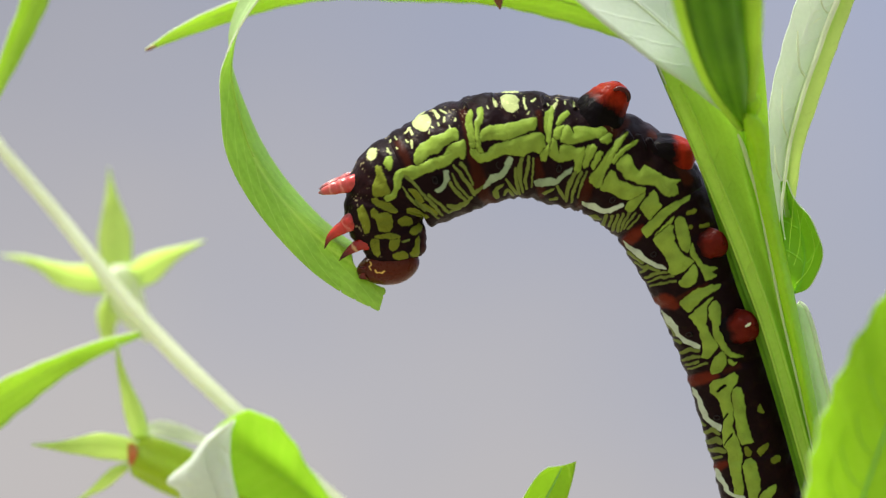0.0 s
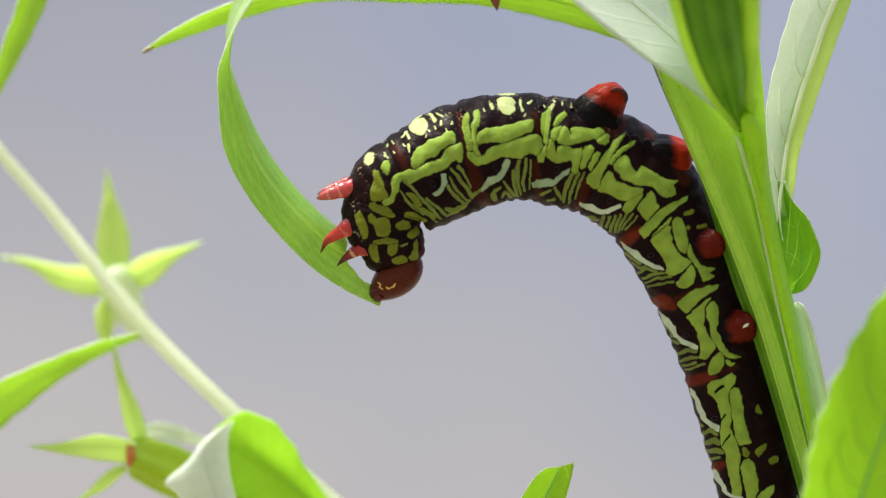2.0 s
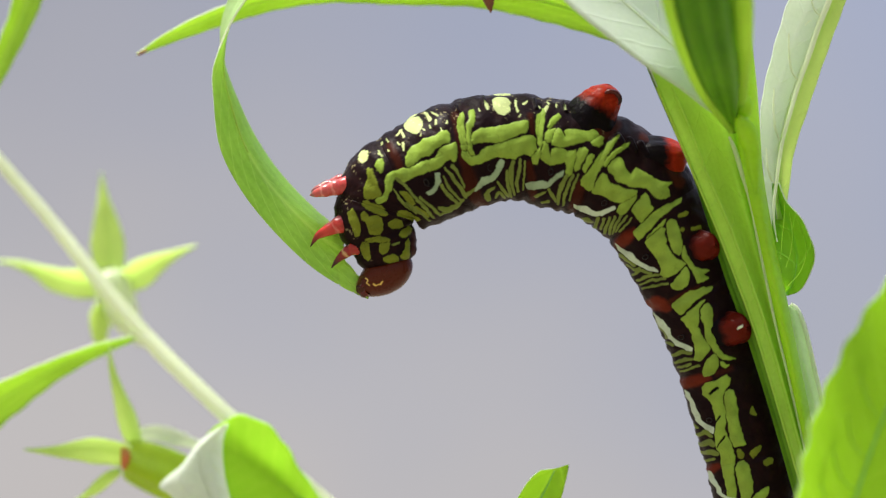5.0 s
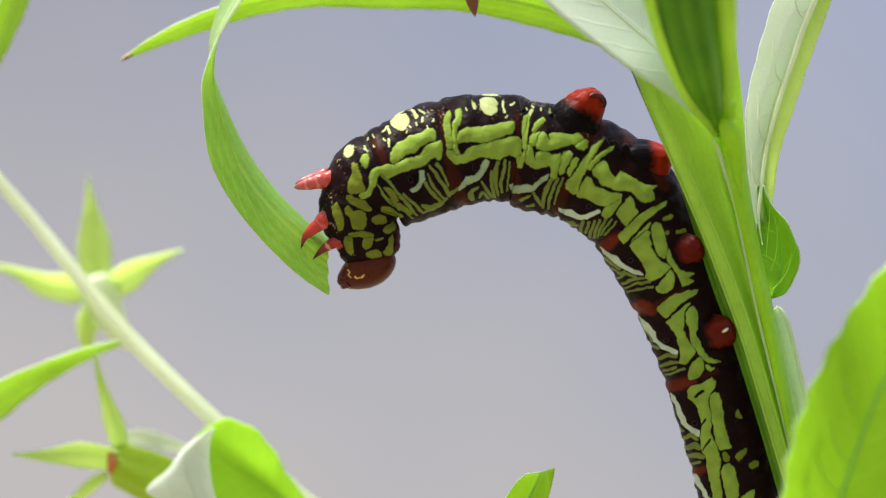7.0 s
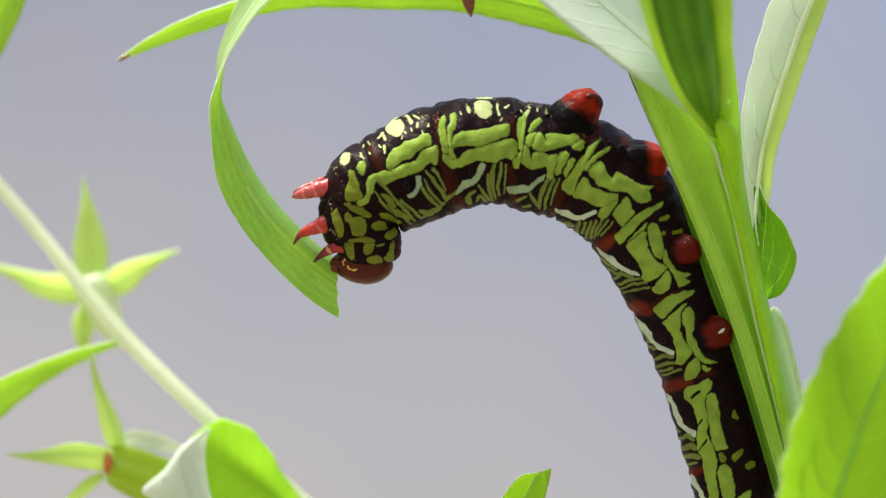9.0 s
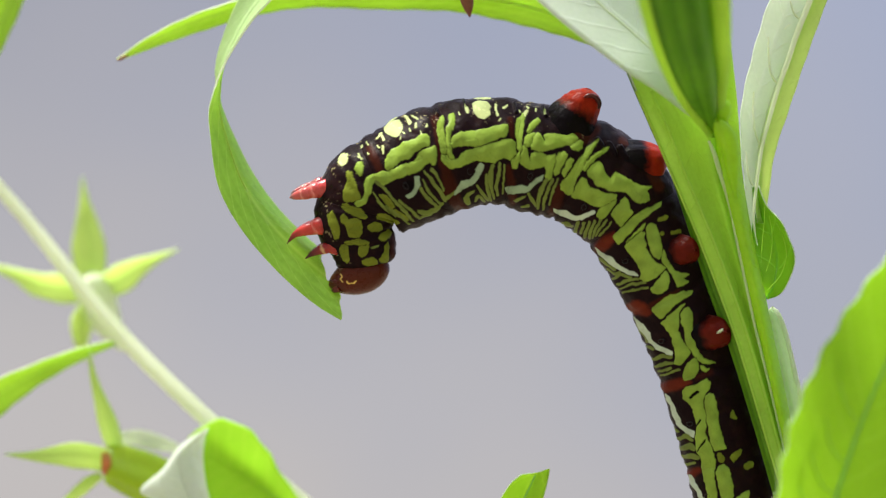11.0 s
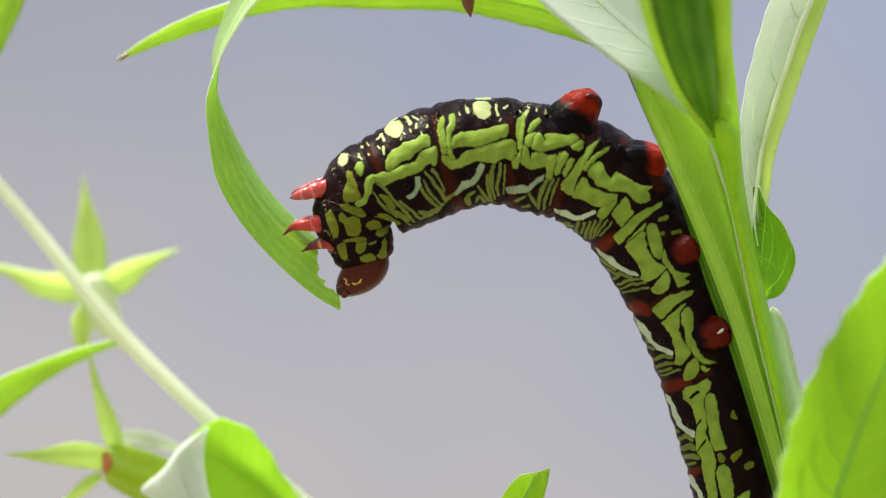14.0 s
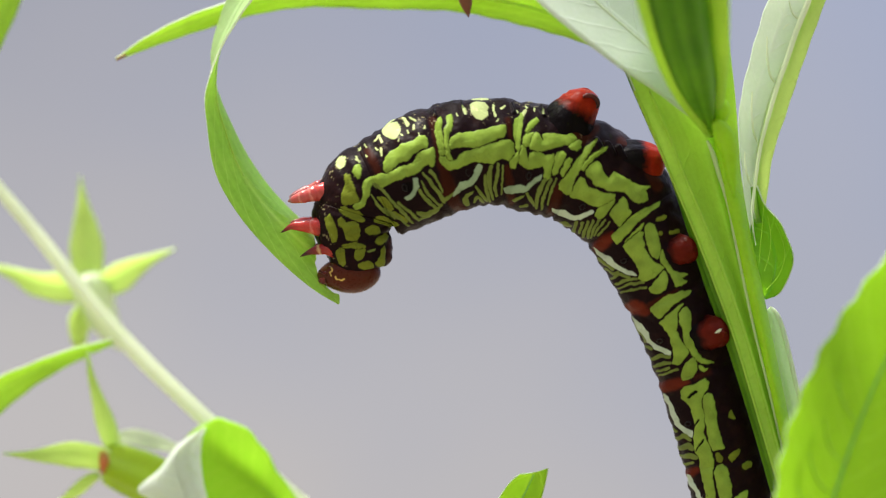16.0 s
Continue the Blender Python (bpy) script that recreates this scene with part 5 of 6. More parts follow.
patch("green", (23.27, -10.26), (23.44, -9.76), (23.81, -9.26), (24.28, -8.86), (24.53, -9.40), (24.54, -9.99), (24.21, -10.49), (23.74, -10.74), (23.38, -10.85))
patch("green", (24.77, -9.50), (25.17, -9.84), (25.51, -9.84), (25.17, -10.09), (24.78, -9.89))
patch("white", (19.19, -5.32), (19.54, -5.70), (20.08, -6.18), (20.49, -6.77), (20.71, -7.46), (21.16, -7.84), (21.84, -8.12), (22.39, -8.40), (22.31, -8.70), (21.72, -8.52), (21.13, -8.15), (20.61, -7.78), (20.16, -7.15), (19.61, -6.32))
mark("dull", (19.52, -6.17, 0.08), (19.93, -6.91, 0.10), (20.35, -7.59, 0.10))
mark("dull", (20.39, -7.96, 0.12), (20.88, -8.17, 0.13))
mark("dull", (20.90, -9.21, 0.15), (21.52, -8.83, 0.21), (22.22, -8.85, 0.17))
mark("dull", (21.20, -9.78, 0.15), (21.76, -9.43, 0.21), (22.33, -9.35, 0.17))
mark("dull", (21.39, -10.18, 0.13), (22.26, -9.80, 0.15))
mark("dull", (21.58, -10.51, 0.12), (22.89, -9.92, 0.15))
patch("green", (23.18, -11.91), (23.62, -11.49), (24.31, -11.23), (24.79, -10.97), (25.27, -10.73), (25.61, -10.97), (25.42, -11.61), (25.08, -11.95), (24.95, -12.45), (24.95, -13.19), (25.15, -13.92), (25.16, -14.66), (25.12, -15.41), (25.32, -16.05), (25.51, -16.39), (25.71, -17.12), (25.95, -17.86), (25.92, -18.85), (25.94, -19.84), (26.09, -20.83), (26.08, -22.09), (25.69, -22.14), (25.53, -21.39), (25.42, -20.64), (25.27, -20.05), (25.03, -19.27), (24.92, -18.42), (24.86, -17.67), (24.58, -17.19), (24.43, -16.60), (24.40, -15.79), (24.47, -14.94), (24.37, -14.20), (24.12, -13.46), (23.79, -12.88), (23.33, -12.50))
mark("black", (23.87, -12.38, 0.10), (24.46, -11.86, 0.15))
mark("black", (24.38, -14.89, 0.05), (24.74, -14.38, 0.07))
mark("black", (25.18, -16.05, 0.06), (24.87, -16.47, 0.06), (24.62, -17.08, 0.05))
patch("green", (25.18, -12.20), (25.47, -11.95), (25.77, -12.10), (26.01, -12.69), (26.16, -13.67), (26.26, -14.65), (26.45, -15.38), (26.65, -16.12), (26.89, -16.75), (26.51, -16.85), (25.94, -17.01), (25.65, -16.38), (25.55, -15.64), (25.40, -14.91), (25.30, -14.17), (25.14, -13.18))
patch("green", (26.10, -18.84), (26.28, -18.34), (26.75, -18.18), (27.14, -18.57), (27.24, -19.30), (27.53, -20.04), (27.49, -20.78), (27.17, -21.77), (26.80, -22.04), (26.56, -21.30), (26.31, -20.07))
patch("green", (27.40, -21.77), (27.73, -21.12), (28.31, -20.62), (28.86, -20.39), (28.86, -20.92), (28.46, -21.51), (28.12, -22.00))
patch("olive", (27.23, -17.58), (27.63, -17.10), (28.13, -16.81), (28.33, -17.01), (27.98, -17.49), (27.58, -17.98))
patch("olive", (27.25, -14.07), (27.51, -13.39), (27.86, -14.27))
mark("olive", (26.32, -17.40, 0.20), (26.51, -17.74, 0.25))
mark("olive", (28.73, -18.34, 0.25), (29.04, -18.20, 0.25))
patch("white", (21.96, -12.13), (22.26, -12.44), (22.58, -13.22), (22.95, -13.90), (23.23, -14.63), (23.73, -15.14), (24.22, -15.45), (24.27, -15.90), (23.61, -15.61), (23.10, -15.07), (22.74, -14.35), (22.36, -13.37))
mark("dull", (22.66, -15.12, 0.12), (23.01, -15.51, 0.15))
mark("dull", (23.11, -16.18, 0.17), (23.62, -15.81, 0.23), (24.06, -16.12, 0.20))
mark("dull", (23.39, -17.02, 0.20), (23.91, -16.65, 0.27), (24.26, -16.86, 0.22))
mark("dull", (23.59, -17.76, 0.20), (24.11, -17.49, 0.27), (24.55, -17.65, 0.22))
mark("dull", (23.81, -18.44, 0.13), (24.31, -18.13, 0.15))
mark("white", (24.10, -19.43, 0.12), (24.49, -20.27, 0.15), (24.85, -21.14, 0.15), (25.45, -21.55, 0.15), (26.16, -21.63, 0.13))
patch("cream", (-6.66, 8.6), (-6.43, 8.92), (-5.89, 8.8), (-5.77, 8.33), (-5.86, 7.92), (-6.25, 7.68), (-6.62, 7.96))
patch("cream", (-2.69, 11.26), (-2.2, 11.7), (-1.44, 11.81), (-1.08, 11.39), (-1.13, 10.61), (-1.57, 10.21), (-1.92, 10.27), (-2.57, 10.61))
patch("cream", (5.0, 13.31), (5.51, 13.54), (6.34, 13.47), (6.61, 13.07), (6.52, 12.21), (6.07, 11.8), (5.44, 11.96), (5.11, 12.43))
mark("cream", (-2.4, 11.6, 0.11), (-1.6, 12.1, 0.11))
mark("cream", (-3.26, 10.12, 0.11), (-2.87, 10.52, 0.11))
mark("cream", (-2.67, 9.94, 0.10), (-2.85, 10.36, 0.07))
mark("cream", (-2.8, 9.38, 0.11), (-2.69, 8.77, 0.07))
mark("cream", (-0.49, 11.51, 0.16), (-0.79, 12.09, 0.11))
mark("cream", (0.20, 11.84, 0.10), (-0.20, 12.14, 0.07))
mark("cream", (0.19, 11.08, 0.10), (0.11, 11.40, 0.07))
mark("cream", (-0.35, 10.73, 0.06), (-0.43, 10.95, 0.04))
mark("cream", (1.02, 11.10, 0.06), (1.04, 11.34, 0.04))
mark("cream", (5.3, 13.85, 0.11), (6.55, 13.85, 0.11))
mark("cream", (4.48, 12.86, 0.15), (4.62, 12.43, 0.11))
mark("cream", (7.09, 12.73, 0.14), (7.11, 13.19, 0.09))
mark("cream", (7.16, 12.21, 0.10), (7.18, 12.63, 0.07))
mark("cream", (7.74, 12.88, 0.10), (8.04, 13.16, 0.07))
mark("cream", (3.88, 12.22, 0.06), (3.78, 12.44, 0.04))
mark("cream", (7.31, 11.68, 0.06), (7.47, 11.92, 0.04))
mark("cream", (-4.79, 8.51, 0.10), (-4.85, 8.81, 0.07))
mark("cream", (11.35, 12.35, 0.10), (11.43, 12.81, 0.07))
mark("cream", (-4.64, 9.33, 0.06), (-4.64, 9.53, 0.04))
mark("cream", (-4.06, 9.55, 0.06), (-4.24, 9.81, 0.04))
mark("cream", (10.00, 12.87, 0.06), (9.84, 13.09, 0.04))
mark("cream", (-4.53, 8.27, 0.06), (-4.71, 8.53, 0.04))
mark("cream", (-3.97, 8.72, 0.06), (-4.09, 8.86, 0.04))
mark("cream", (-3.06, 9.28, 0.06), (-3.22, 9.48, 0.04))
mark("cream", (-0.86, 10.53, 0.06), (-1.00, 10.67, 0.04))
mark("cream", (-1.20, 10.01, 0.05), (-1.16, 10.19, 0.03))
mark("cream", (0.58, 10.47, 0.06), (0.50, 10.67, 0.04))
mark("cream", (10.64, 12.56, 0.06), (10.66, 12.88, 0.04))
mark("cream", (9.20, 12.49, 0.06), (9.10, 12.69, 0.04))
mark("rust", (-1.6, 1.5, 0.25), (-1.5, 0.4, 0.35), (-1.6, -0.9, 0.35))


def mottle(x, z, size, seed):
    """Smooth random values from -1 to 1 over a plane."""
    x, z = x / size + 100, z / size + 100
    i, j = np.floor(x).astype(int), np.floor(z).astype(int)
    a, b = x - i, z - j
    a, b = a * a * (3 - 2 * a), b * b * (3 - 2 * b)
    table = np.random.RandomState(seed).uniform(-1, 1, (256, 256))
    at = lambda p, q: table[p % 256, q % 256]
    return (at(i, j) * (1 - a) + at(i + 1, j) * a) * (1 - b) + (at(i, j + 1) * (1 - a) + at(i + 1, j + 1) * a) * b


def reach(q, s):
    """How far each point lies outside a marking (negative: inside)."""
    d = np.full(len(q), 9.0)
    if s.shape[1] == 2:
        inside = np.zeros(len(q), bool)
        for a, b in zip(s, np.roll(s, -1, axis=0)):
            e = b - a
            k = np.clip(((q - a) @ e) / max(e @ e, 1e-9), 0, 1)
            d = np.minimum(d, np.linalg.norm(q - a - k[:, None] * e, axis=1))
            cross = (a[1] > q[:, 1]) != (b[1] > q[:, 1])
            if abs(e[1]) > 1e-9:
                inside ^= cross & (q[:, 0] < a[0] + (q[:, 1] - a[1]) / e[1] * e[0])
        return np.where(inside, -d, d)
    if len(s) == 1:
        return np.linalg.norm(q - s[0, :2], axis=1) - s[0, 2]
    for a, b in zip(s[:-1], s[1:]):
        e = b[:2] - a[:2]
        k = np.clip(((q - a[:2]) @ e) / max(e @ e, 1e-9), 0, 1)
        d = np.minimum(d, np.linalg.norm(q - a[:2] - k[:, None] * e, axis=1) - (a[2] + k * (b[2] - a[2])))
    return d


def paint(v, base, belly=None):
    """Pigments and relief of a run of skin from the markings that lie on it."""
    x0, z0 = v[:, 0], v[:, 2]
    x = x0 + 0.05 * mottle(x0, z0, 0.55, 1) + 0.045 * mottle(x0, z0, 0.24, 2)
    z = z0 + 0.05 * mottle(x0, z0, 0.55, 3) + 0.045 * mottle(x0, z0, 0.24, 4)
    col = np.tile(np.array(PIGMENT[base]), (len(v), 1))
    if base == "base":
        rusty = np.clip(mottle(x0, z0, 0.9, 5) * 0.7 + mottle(x0, z0, 0.3, 6) * 0.5, 0, 1)
        col += rusty[:, None] * np.array((0.008, 0.002, 0.001))
    rise = 0.02 * mottle(x0, z0, 0.35, 7)
    fleck = 1 + 0.16 * mottle(x0, z0, 0.7, 8) + 0.04 * mottle(x0, z0, 0.16, 9)
    first, second = np.full(len(v), 9.0), np.full(len(v), 9.0)
    for name, s in MARKS:
        pad = (s[:, 2].max() if s.shape[1] == 3 else 0) + 0.3
        near = np.nonzero((x > s[:, 0].min() - pad) & (x < s[:, 0].max() + pad) & (z > s[:, 1].min() - pad) & (z < s[:, 1].max() + pad))[0]
        if not len(near):
            continue
        d = reach(np.stack([x[near], z[near]], 1), s) - GROW.get(name, 0)
        if name in ("green", "olive"):
            second[near] = np.minimum(second[near], np.maximum(first[near], d))
            first[near] = np.minimum(first[near], d)
        soft = 0.4 if name in ("rust", "orange") else 0.07
        f = np.clip(0.5 - d / soft, 0, 1)
        f = f * f * (3 - 2 * f)
        tint = np.array(PIGMENT[name]) * fleck[near][:, None]
        col[near] += (tint - col[near]) * f[:, None] * (0.85 if soft > 0.1 else 1)
        swell = np.sqrt(np.clip(-d / 0.45, 0, 1)) * RISE[name] * (1 + 0.12 * mottle(x0[near], z0[near], 0.5, 10))
        rise[near] = np.where(f > 0.5, swell, rise[near])
    # black folds where two swollen marks meet
    fold = np.clip(1.15 - (second - first) / 0.085, 0, 1) * np.clip(0.4 - second / 0.06, 0, 1)
    col += (np.array(PIGMENT["black"]) - col) * (0.9 * fold)[:, None]
    rise -= 0.16 * fold
    # creases across the swollen marks, their shade put into the colour, and pale specks on the belly
    fold = np.abs(mottle(x0 + 0.4 * z0, z0 - 0.3 * x0, 0.75, 11))
    line = np.clip(1 - fold / 0.05, 0, 1) * (mottle(x0, z0, 1.3, 12) > 0.15)
    col *= (1 - 0.16 * line)[:, None]
    rise -= 0.035 * line
    if belly is not None:
        speck = np.clip((mottle(x0, z0, 0.17, 13) - 0.5) * 5, 0, 1) * np.clip(mottle(x0, z0, 0.7, 14) * 3, 0, 1) * np.clip(belly * 3 - 1.2, 0, 1)
        col += speck[:, None] * np.array((0.22, 0.2, 0.1))
    return col, rise


caterpillar = thing("caterpillar", "black caterpillar with yellow-green squiggles and red feet, eating a leaf", "caterpillar", (30.8, 0, -33.2))
SEGMENTS = []


def body_rows():
    g = glide(BODY, 80)
    s = np.r_[0, np.cumsum(np.linalg.norm(np.diff(g[:, :3], axis=0), axis=1))]
    return g, s


def body():
    g, s = body_rows()
    around = 400
    a = np.linspace(0, 2 * np.pi, around, endpoint=False)
    for i, kind in enumerate(KINDS):
        lo, hi = CUTS[i], CUTS[i + 1]
        tuck = 0.7
        q = np.arange(lo - tuck, hi + tuck, 0.07)
        c = np.stack([np.interp(q, s, g[:, k]) for k in range(4)], 1)
        c[q < 0, 2] -= (q[q < 0])
        t = unit(np.stack([np.interp(q, s, np.gradient(g[:, k], s)) for k in range(3)], 1))
        up = np.stack([-t[:, 2], 0 * q, t[:, 0]], 1)
        # folds: deep between segments, shallow rings within
        r = c[:, 3] * 1.03
        inside = np.clip(np.minimum(q - lo, hi - q), 0, None)
        r *= 1 - 0.04 * np.exp(-(inside / 0.35) ** 2)
        r *= 1 + 0.008 * np.sin((q - lo) / (hi - lo) * 2 * np.pi * 4)
        over = np.clip(np.maximum(lo - q, q - hi), 0, None)
        r *= 1 - 0.3 * over / tuck
        if i == 0:
            r *= 1 - 0.17 * np.clip(1 - q / 0.7, 0, 1) ** 2
        front = np.array([0, -1.0, 0])
        unitring = np.cos(a)[None, :, None] * up[:, None] + np.sin(a)[None, :, None] * front
        crease = 1 + 0.012 * np.sin(7 * a)[None, :] * np.sin(q * 1.7)[:, None] + 0.006 * np.sin(13 * a + 1)[None, :] * np.sin(q * 3.9)[:, None]
        # small fleshy bumps along the belly
        crease = crease + 0.02 * np.clip(-np.cos(a) - 0.55, 0, 1)[None, :] * (np.sin(q * 4.1 + 1.4 * np.sin(q * 1.3)) * (0.8 + 0.5 * np.sin(q * 0.9)))[:, None]
        v = (c[:, None, :3] + (r[:, None] * crease)[..., None] * unitring).reshape(-1, 3)
        flat = (c[:, None, :3] + r[:, None, None] * unitring).reshape(-1, 3)
        col, rise = paint(flat, "base", np.tile(np.cos(a), len(q)) if i < 6 else None)
        v = v + rise[:, None] * unitring.reshape(-1, 3)
        n = len(q) - 1
        f = grid_faces(n, around, True).tolist()
        f.append(list(range(around)))
        f.append([len(v) - 1 - k for k in range(around)])
        joint = (g[np.searchsorted(s, hi if i < 3 else lo) if hi < s[-1] else -1, :3])
        SEGMENTS.append(part(kind, v, f, SKIN, caterpillar, "", tuple(joint), None, col))


body()
HEAD_JOINT = (-3.1, 0, -0.3)


def head():
    # an egg-shaped shell, blunt at the mouth
    nu, nv = 150, 160
    u = np.linspace(0, 1, nu + 1)
    a = np.linspace(0, 2 * np.pi, nv, endpoint=False)
    start, end = np.array((-2.1, 0, -1)), np.array((-7.65, 0, -2.1))
    axis = (end - start) / np.linalg.norm(end - start)
    up = np.array([-axis[2], 0, axis[0]]) * -1
    length = np.linalg.norm(end - start)
    rad = np.sin(np.pi * np.clip(u, 0, 1) ** 0.92) ** 0.55 * (1.55 - 0.25 * u)
    c = start + u[:, None] * length * axis + np.array([0, 0, 0.08])
    ring = np.cos(a)[None, :, None] * up * 1.22 + np.sin(a)[None, :, None] * np.array([0, -1.0, 0]) * 1.5
    v = (c[:, None] + rad[:, None, None] * ring).reshape(-1, 3)
    keep = list(MARKS)
    MARKS.clear()
    MARKS_HEAD()
    col, rise = paint(v, "shell")
    MARKS[:] = keep
    # shade painted into the shell's colour, darkest at the mouth
    mouth_shade = 0.5 + 0.5 * np.clip((v[:, 0] - end[0]) / 1.6, 0, 1)
    col = col * mouth_shade[:, None]
    f = grid_faces(nu, nv, True).tolist()
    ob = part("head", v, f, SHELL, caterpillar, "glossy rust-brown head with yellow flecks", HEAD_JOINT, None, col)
    for k, y in enumerate((-0.75, 0.75)):
        v, f, m = rod([(-6.7, y, -2.25, 0.45), (-7.1, y * 0.8, -2.4, 0.3), (-7.3, y * 0.4, -2.45, 0.18), (-7.45, y * 0.15, -2.4, 0.06)], 12, 14)
        part("mandible", v, f, CLAW_DARK, ob, "dark brown jaw", None, m)
        v, f, m = rod([(-6.8, y * 1.5, -1.65, 0.16), (-7.2, y * 1.6, -1.65, 0.11), (-7.45, y * 1.6, -1.5, 0.05)], 8, 8)
        part("antenna", v, f, CLAW_DARK, ob, "", None, m)
    return ob


def MARKS_HEAD():
    mark("yellow", (-6.4, -1.1, 0.055), (-6.25, -1.35, 0.055), (-6.45, -1.6, 0.055), (-6.3, -1.85, 0.055))
    mark("yellow", (-5.95, -1.85, 0.06), (-5.8, -2.1, 0.07), (-5.55, -2.1, 0.06), (-5.4, -2.15, 0.07), (-5.15, -2, 0.05))


shell = head()


def leg(points, owner, shell_mat, label=""):
    v, f, m = rod(points, 20, 80, lambda a: 1 + 0.04 * np.cos(2 * a))
    return part("leg", v, f, shell_mat, owner, label, tuple(points[0][:3]), m)


def mirrored(points):
    return [(x, -y, z, *r) for x, y, z, *r in points]


LEGS = []


def legs():
    rows = [
        ([(-6.75, -1.4, 6.0, 0.8), (-7.63, -1.6, 5.8, 0.8), (-8.28, -1.6, 5.65, 0.68), (-8.57, -1.6, 5.6, 0.7), (-9.22, -1.6, 5.4, 0.54), (-9.52, -1.6, 5.32, 0.54), (-10.22, -1.5, 5.13, 0.38), (-10.62, -1.4, 5.01, 0.26), (-10.92, -1.3, 4.92, 0.06)], 2, CLAW, "shiny pink-red jointed leg"),
        ([(-7.54, -1.4, 2.63, 0.862), (-8.23, -1.6, 2.28, 0.759), (-8.72, -1.6, 1.93, 0.575), (-9.12, -1.6, 1.69, 0.506), (-9.72, -1.5, 1.24, 0.368), (-10.07, -1.4, 0.84, 0.23), (-10.43, -1.2, 0, 0.034)], 1, CLAW_MID, "red claw-like leg"),
        ([(-6.06, -1.2, 0.65, 0.743), (-6.9, -1.4, 0.5, 0.621), (-7.34, -1.4, 0.35, 0.459), (-7.69, -1.4, 0.2, 0.459), (-8.34, -1.3, -0.25, 0.297), (-8.74, -1.2, -0.6, 0.176), (-9.15, -1.1, -1.04, 0.027)], 0, CLAW_RING, "dark red claw-like leg with a cream ring"),
    ]
    for pts, k, shell_mat, label in rows:
        LEGS.append(leg(pts, SEGMENTS[k], shell_mat, label))
        far = [(x + 0.25 - 0.3 * i / 7, -y, z + (0.58 if k == 2 else 0.3) - 0.02 * i, r) for i, (x, y, z, r) in enumerate(pts)]
        LEGS.append(leg(far, SEGMENTS[k], shell_mat, label))


legs()


def prolegs():
    rows = [
        ([(13.1, -0.8, 8.9, 3.1), (13.4, -1.5, 10.5, 2.85), (13.85, -1.9, 11.8, 2.35), (14.45, -2, 12.8, 1.85), (14.85, -2, 13.5, 1.62), (15.05, -2, 14.1, 1.3), (15.13, -2, 14.42, 0.8), (15.18, -2, 14.66, 0.25)], 5),
        ([(16.9, -0.8, 7.7, 2.5), (18.2, -1.7, 7.8, 2.3), (19.5, -2, 7.95, 2.1), (20.4, -2, 8.0, 1.9), (21.1, -2, 8.05, 1.65), (21.7, -2, 8.1, 1.2), (22.1, -2, 8.1, 0.3)], 6),
        ([(21.41, -1.2, 0.45, 2.2), (22.3, -2.4, 0.42, 1.9), (22.9, -3.0, 0.42, 1.58), (23.35, -3.6, 0.44, 1.34), (23.75, -4.1, 0.46, 1.16), (24.0, -4.5, 0.47, 0.92), (24.12, -4.75, 0.47, 0.5), (24.16, -4.85, 0.47, 0.04)], 7),
        ([(23.89, -1.2, -7, 2.2), (24.9, -2.4, -6.9, 1.95), (25.55, -3.1, -6.8, 1.68), (26.0, -3.7, -6.72, 1.45), (26.4, -4.3, -6.67, 1.28), (26.65, -4.7, -6.66, 1.0), (26.8, -4.95, -6.65, 0.55), (26.85, -5.05, -6.65, 0.04)], 8),
    ]
    for pts, k in rows:
        for p in (pts, mirrored(pts)):
            v, f, m = rod(p, 32, 60, lambda a: 1 + 0.045 * np.cos(5 * a) + 0.03 * np.cos(9 * a + 1))
            part("proleg", v, f, PROLEG if k < 7 else PROLEG_SHADED, SEGMENTS[k], "black fleshy proleg with a red foot", None, m)


prolegs()


def foot_glint_and_sole():
    # white glint on the fourth foot, added as a small pale bead
    v, f, m = rod([(25.95, -5.35, -6.71, 0.04), (26.08, -5.4, -6.61, 0.1), (26.25, -5.4, -6.51, 0.13), (26.38, -5.38, -6.41, 0.1), (26.47, -5.34, -6.32, 0.03)], 10, 12)
    part("claw", v, f, PALE_RIB, SEGMENTS[8], "pale bead added for the glint on the foot", None, m)
    v, f, m = rod([(14.8, -3.62, 13.77, 0.1), (15.2, -3.62, 13.92, 0.2), (15.69, -3.62, 13.82, 0.22), (16.03, -3.62, 13.48, 0.22), (16.13, -3.62, 13.04, 0.16), (15.98, -3.62, 12.75, 0.06)], 10, 30)
    part("sole", v, f, CLAW_DARK, SEGMENTS[5], "dark curled sole of the foot", None, m)


foot_glint_and_sole()


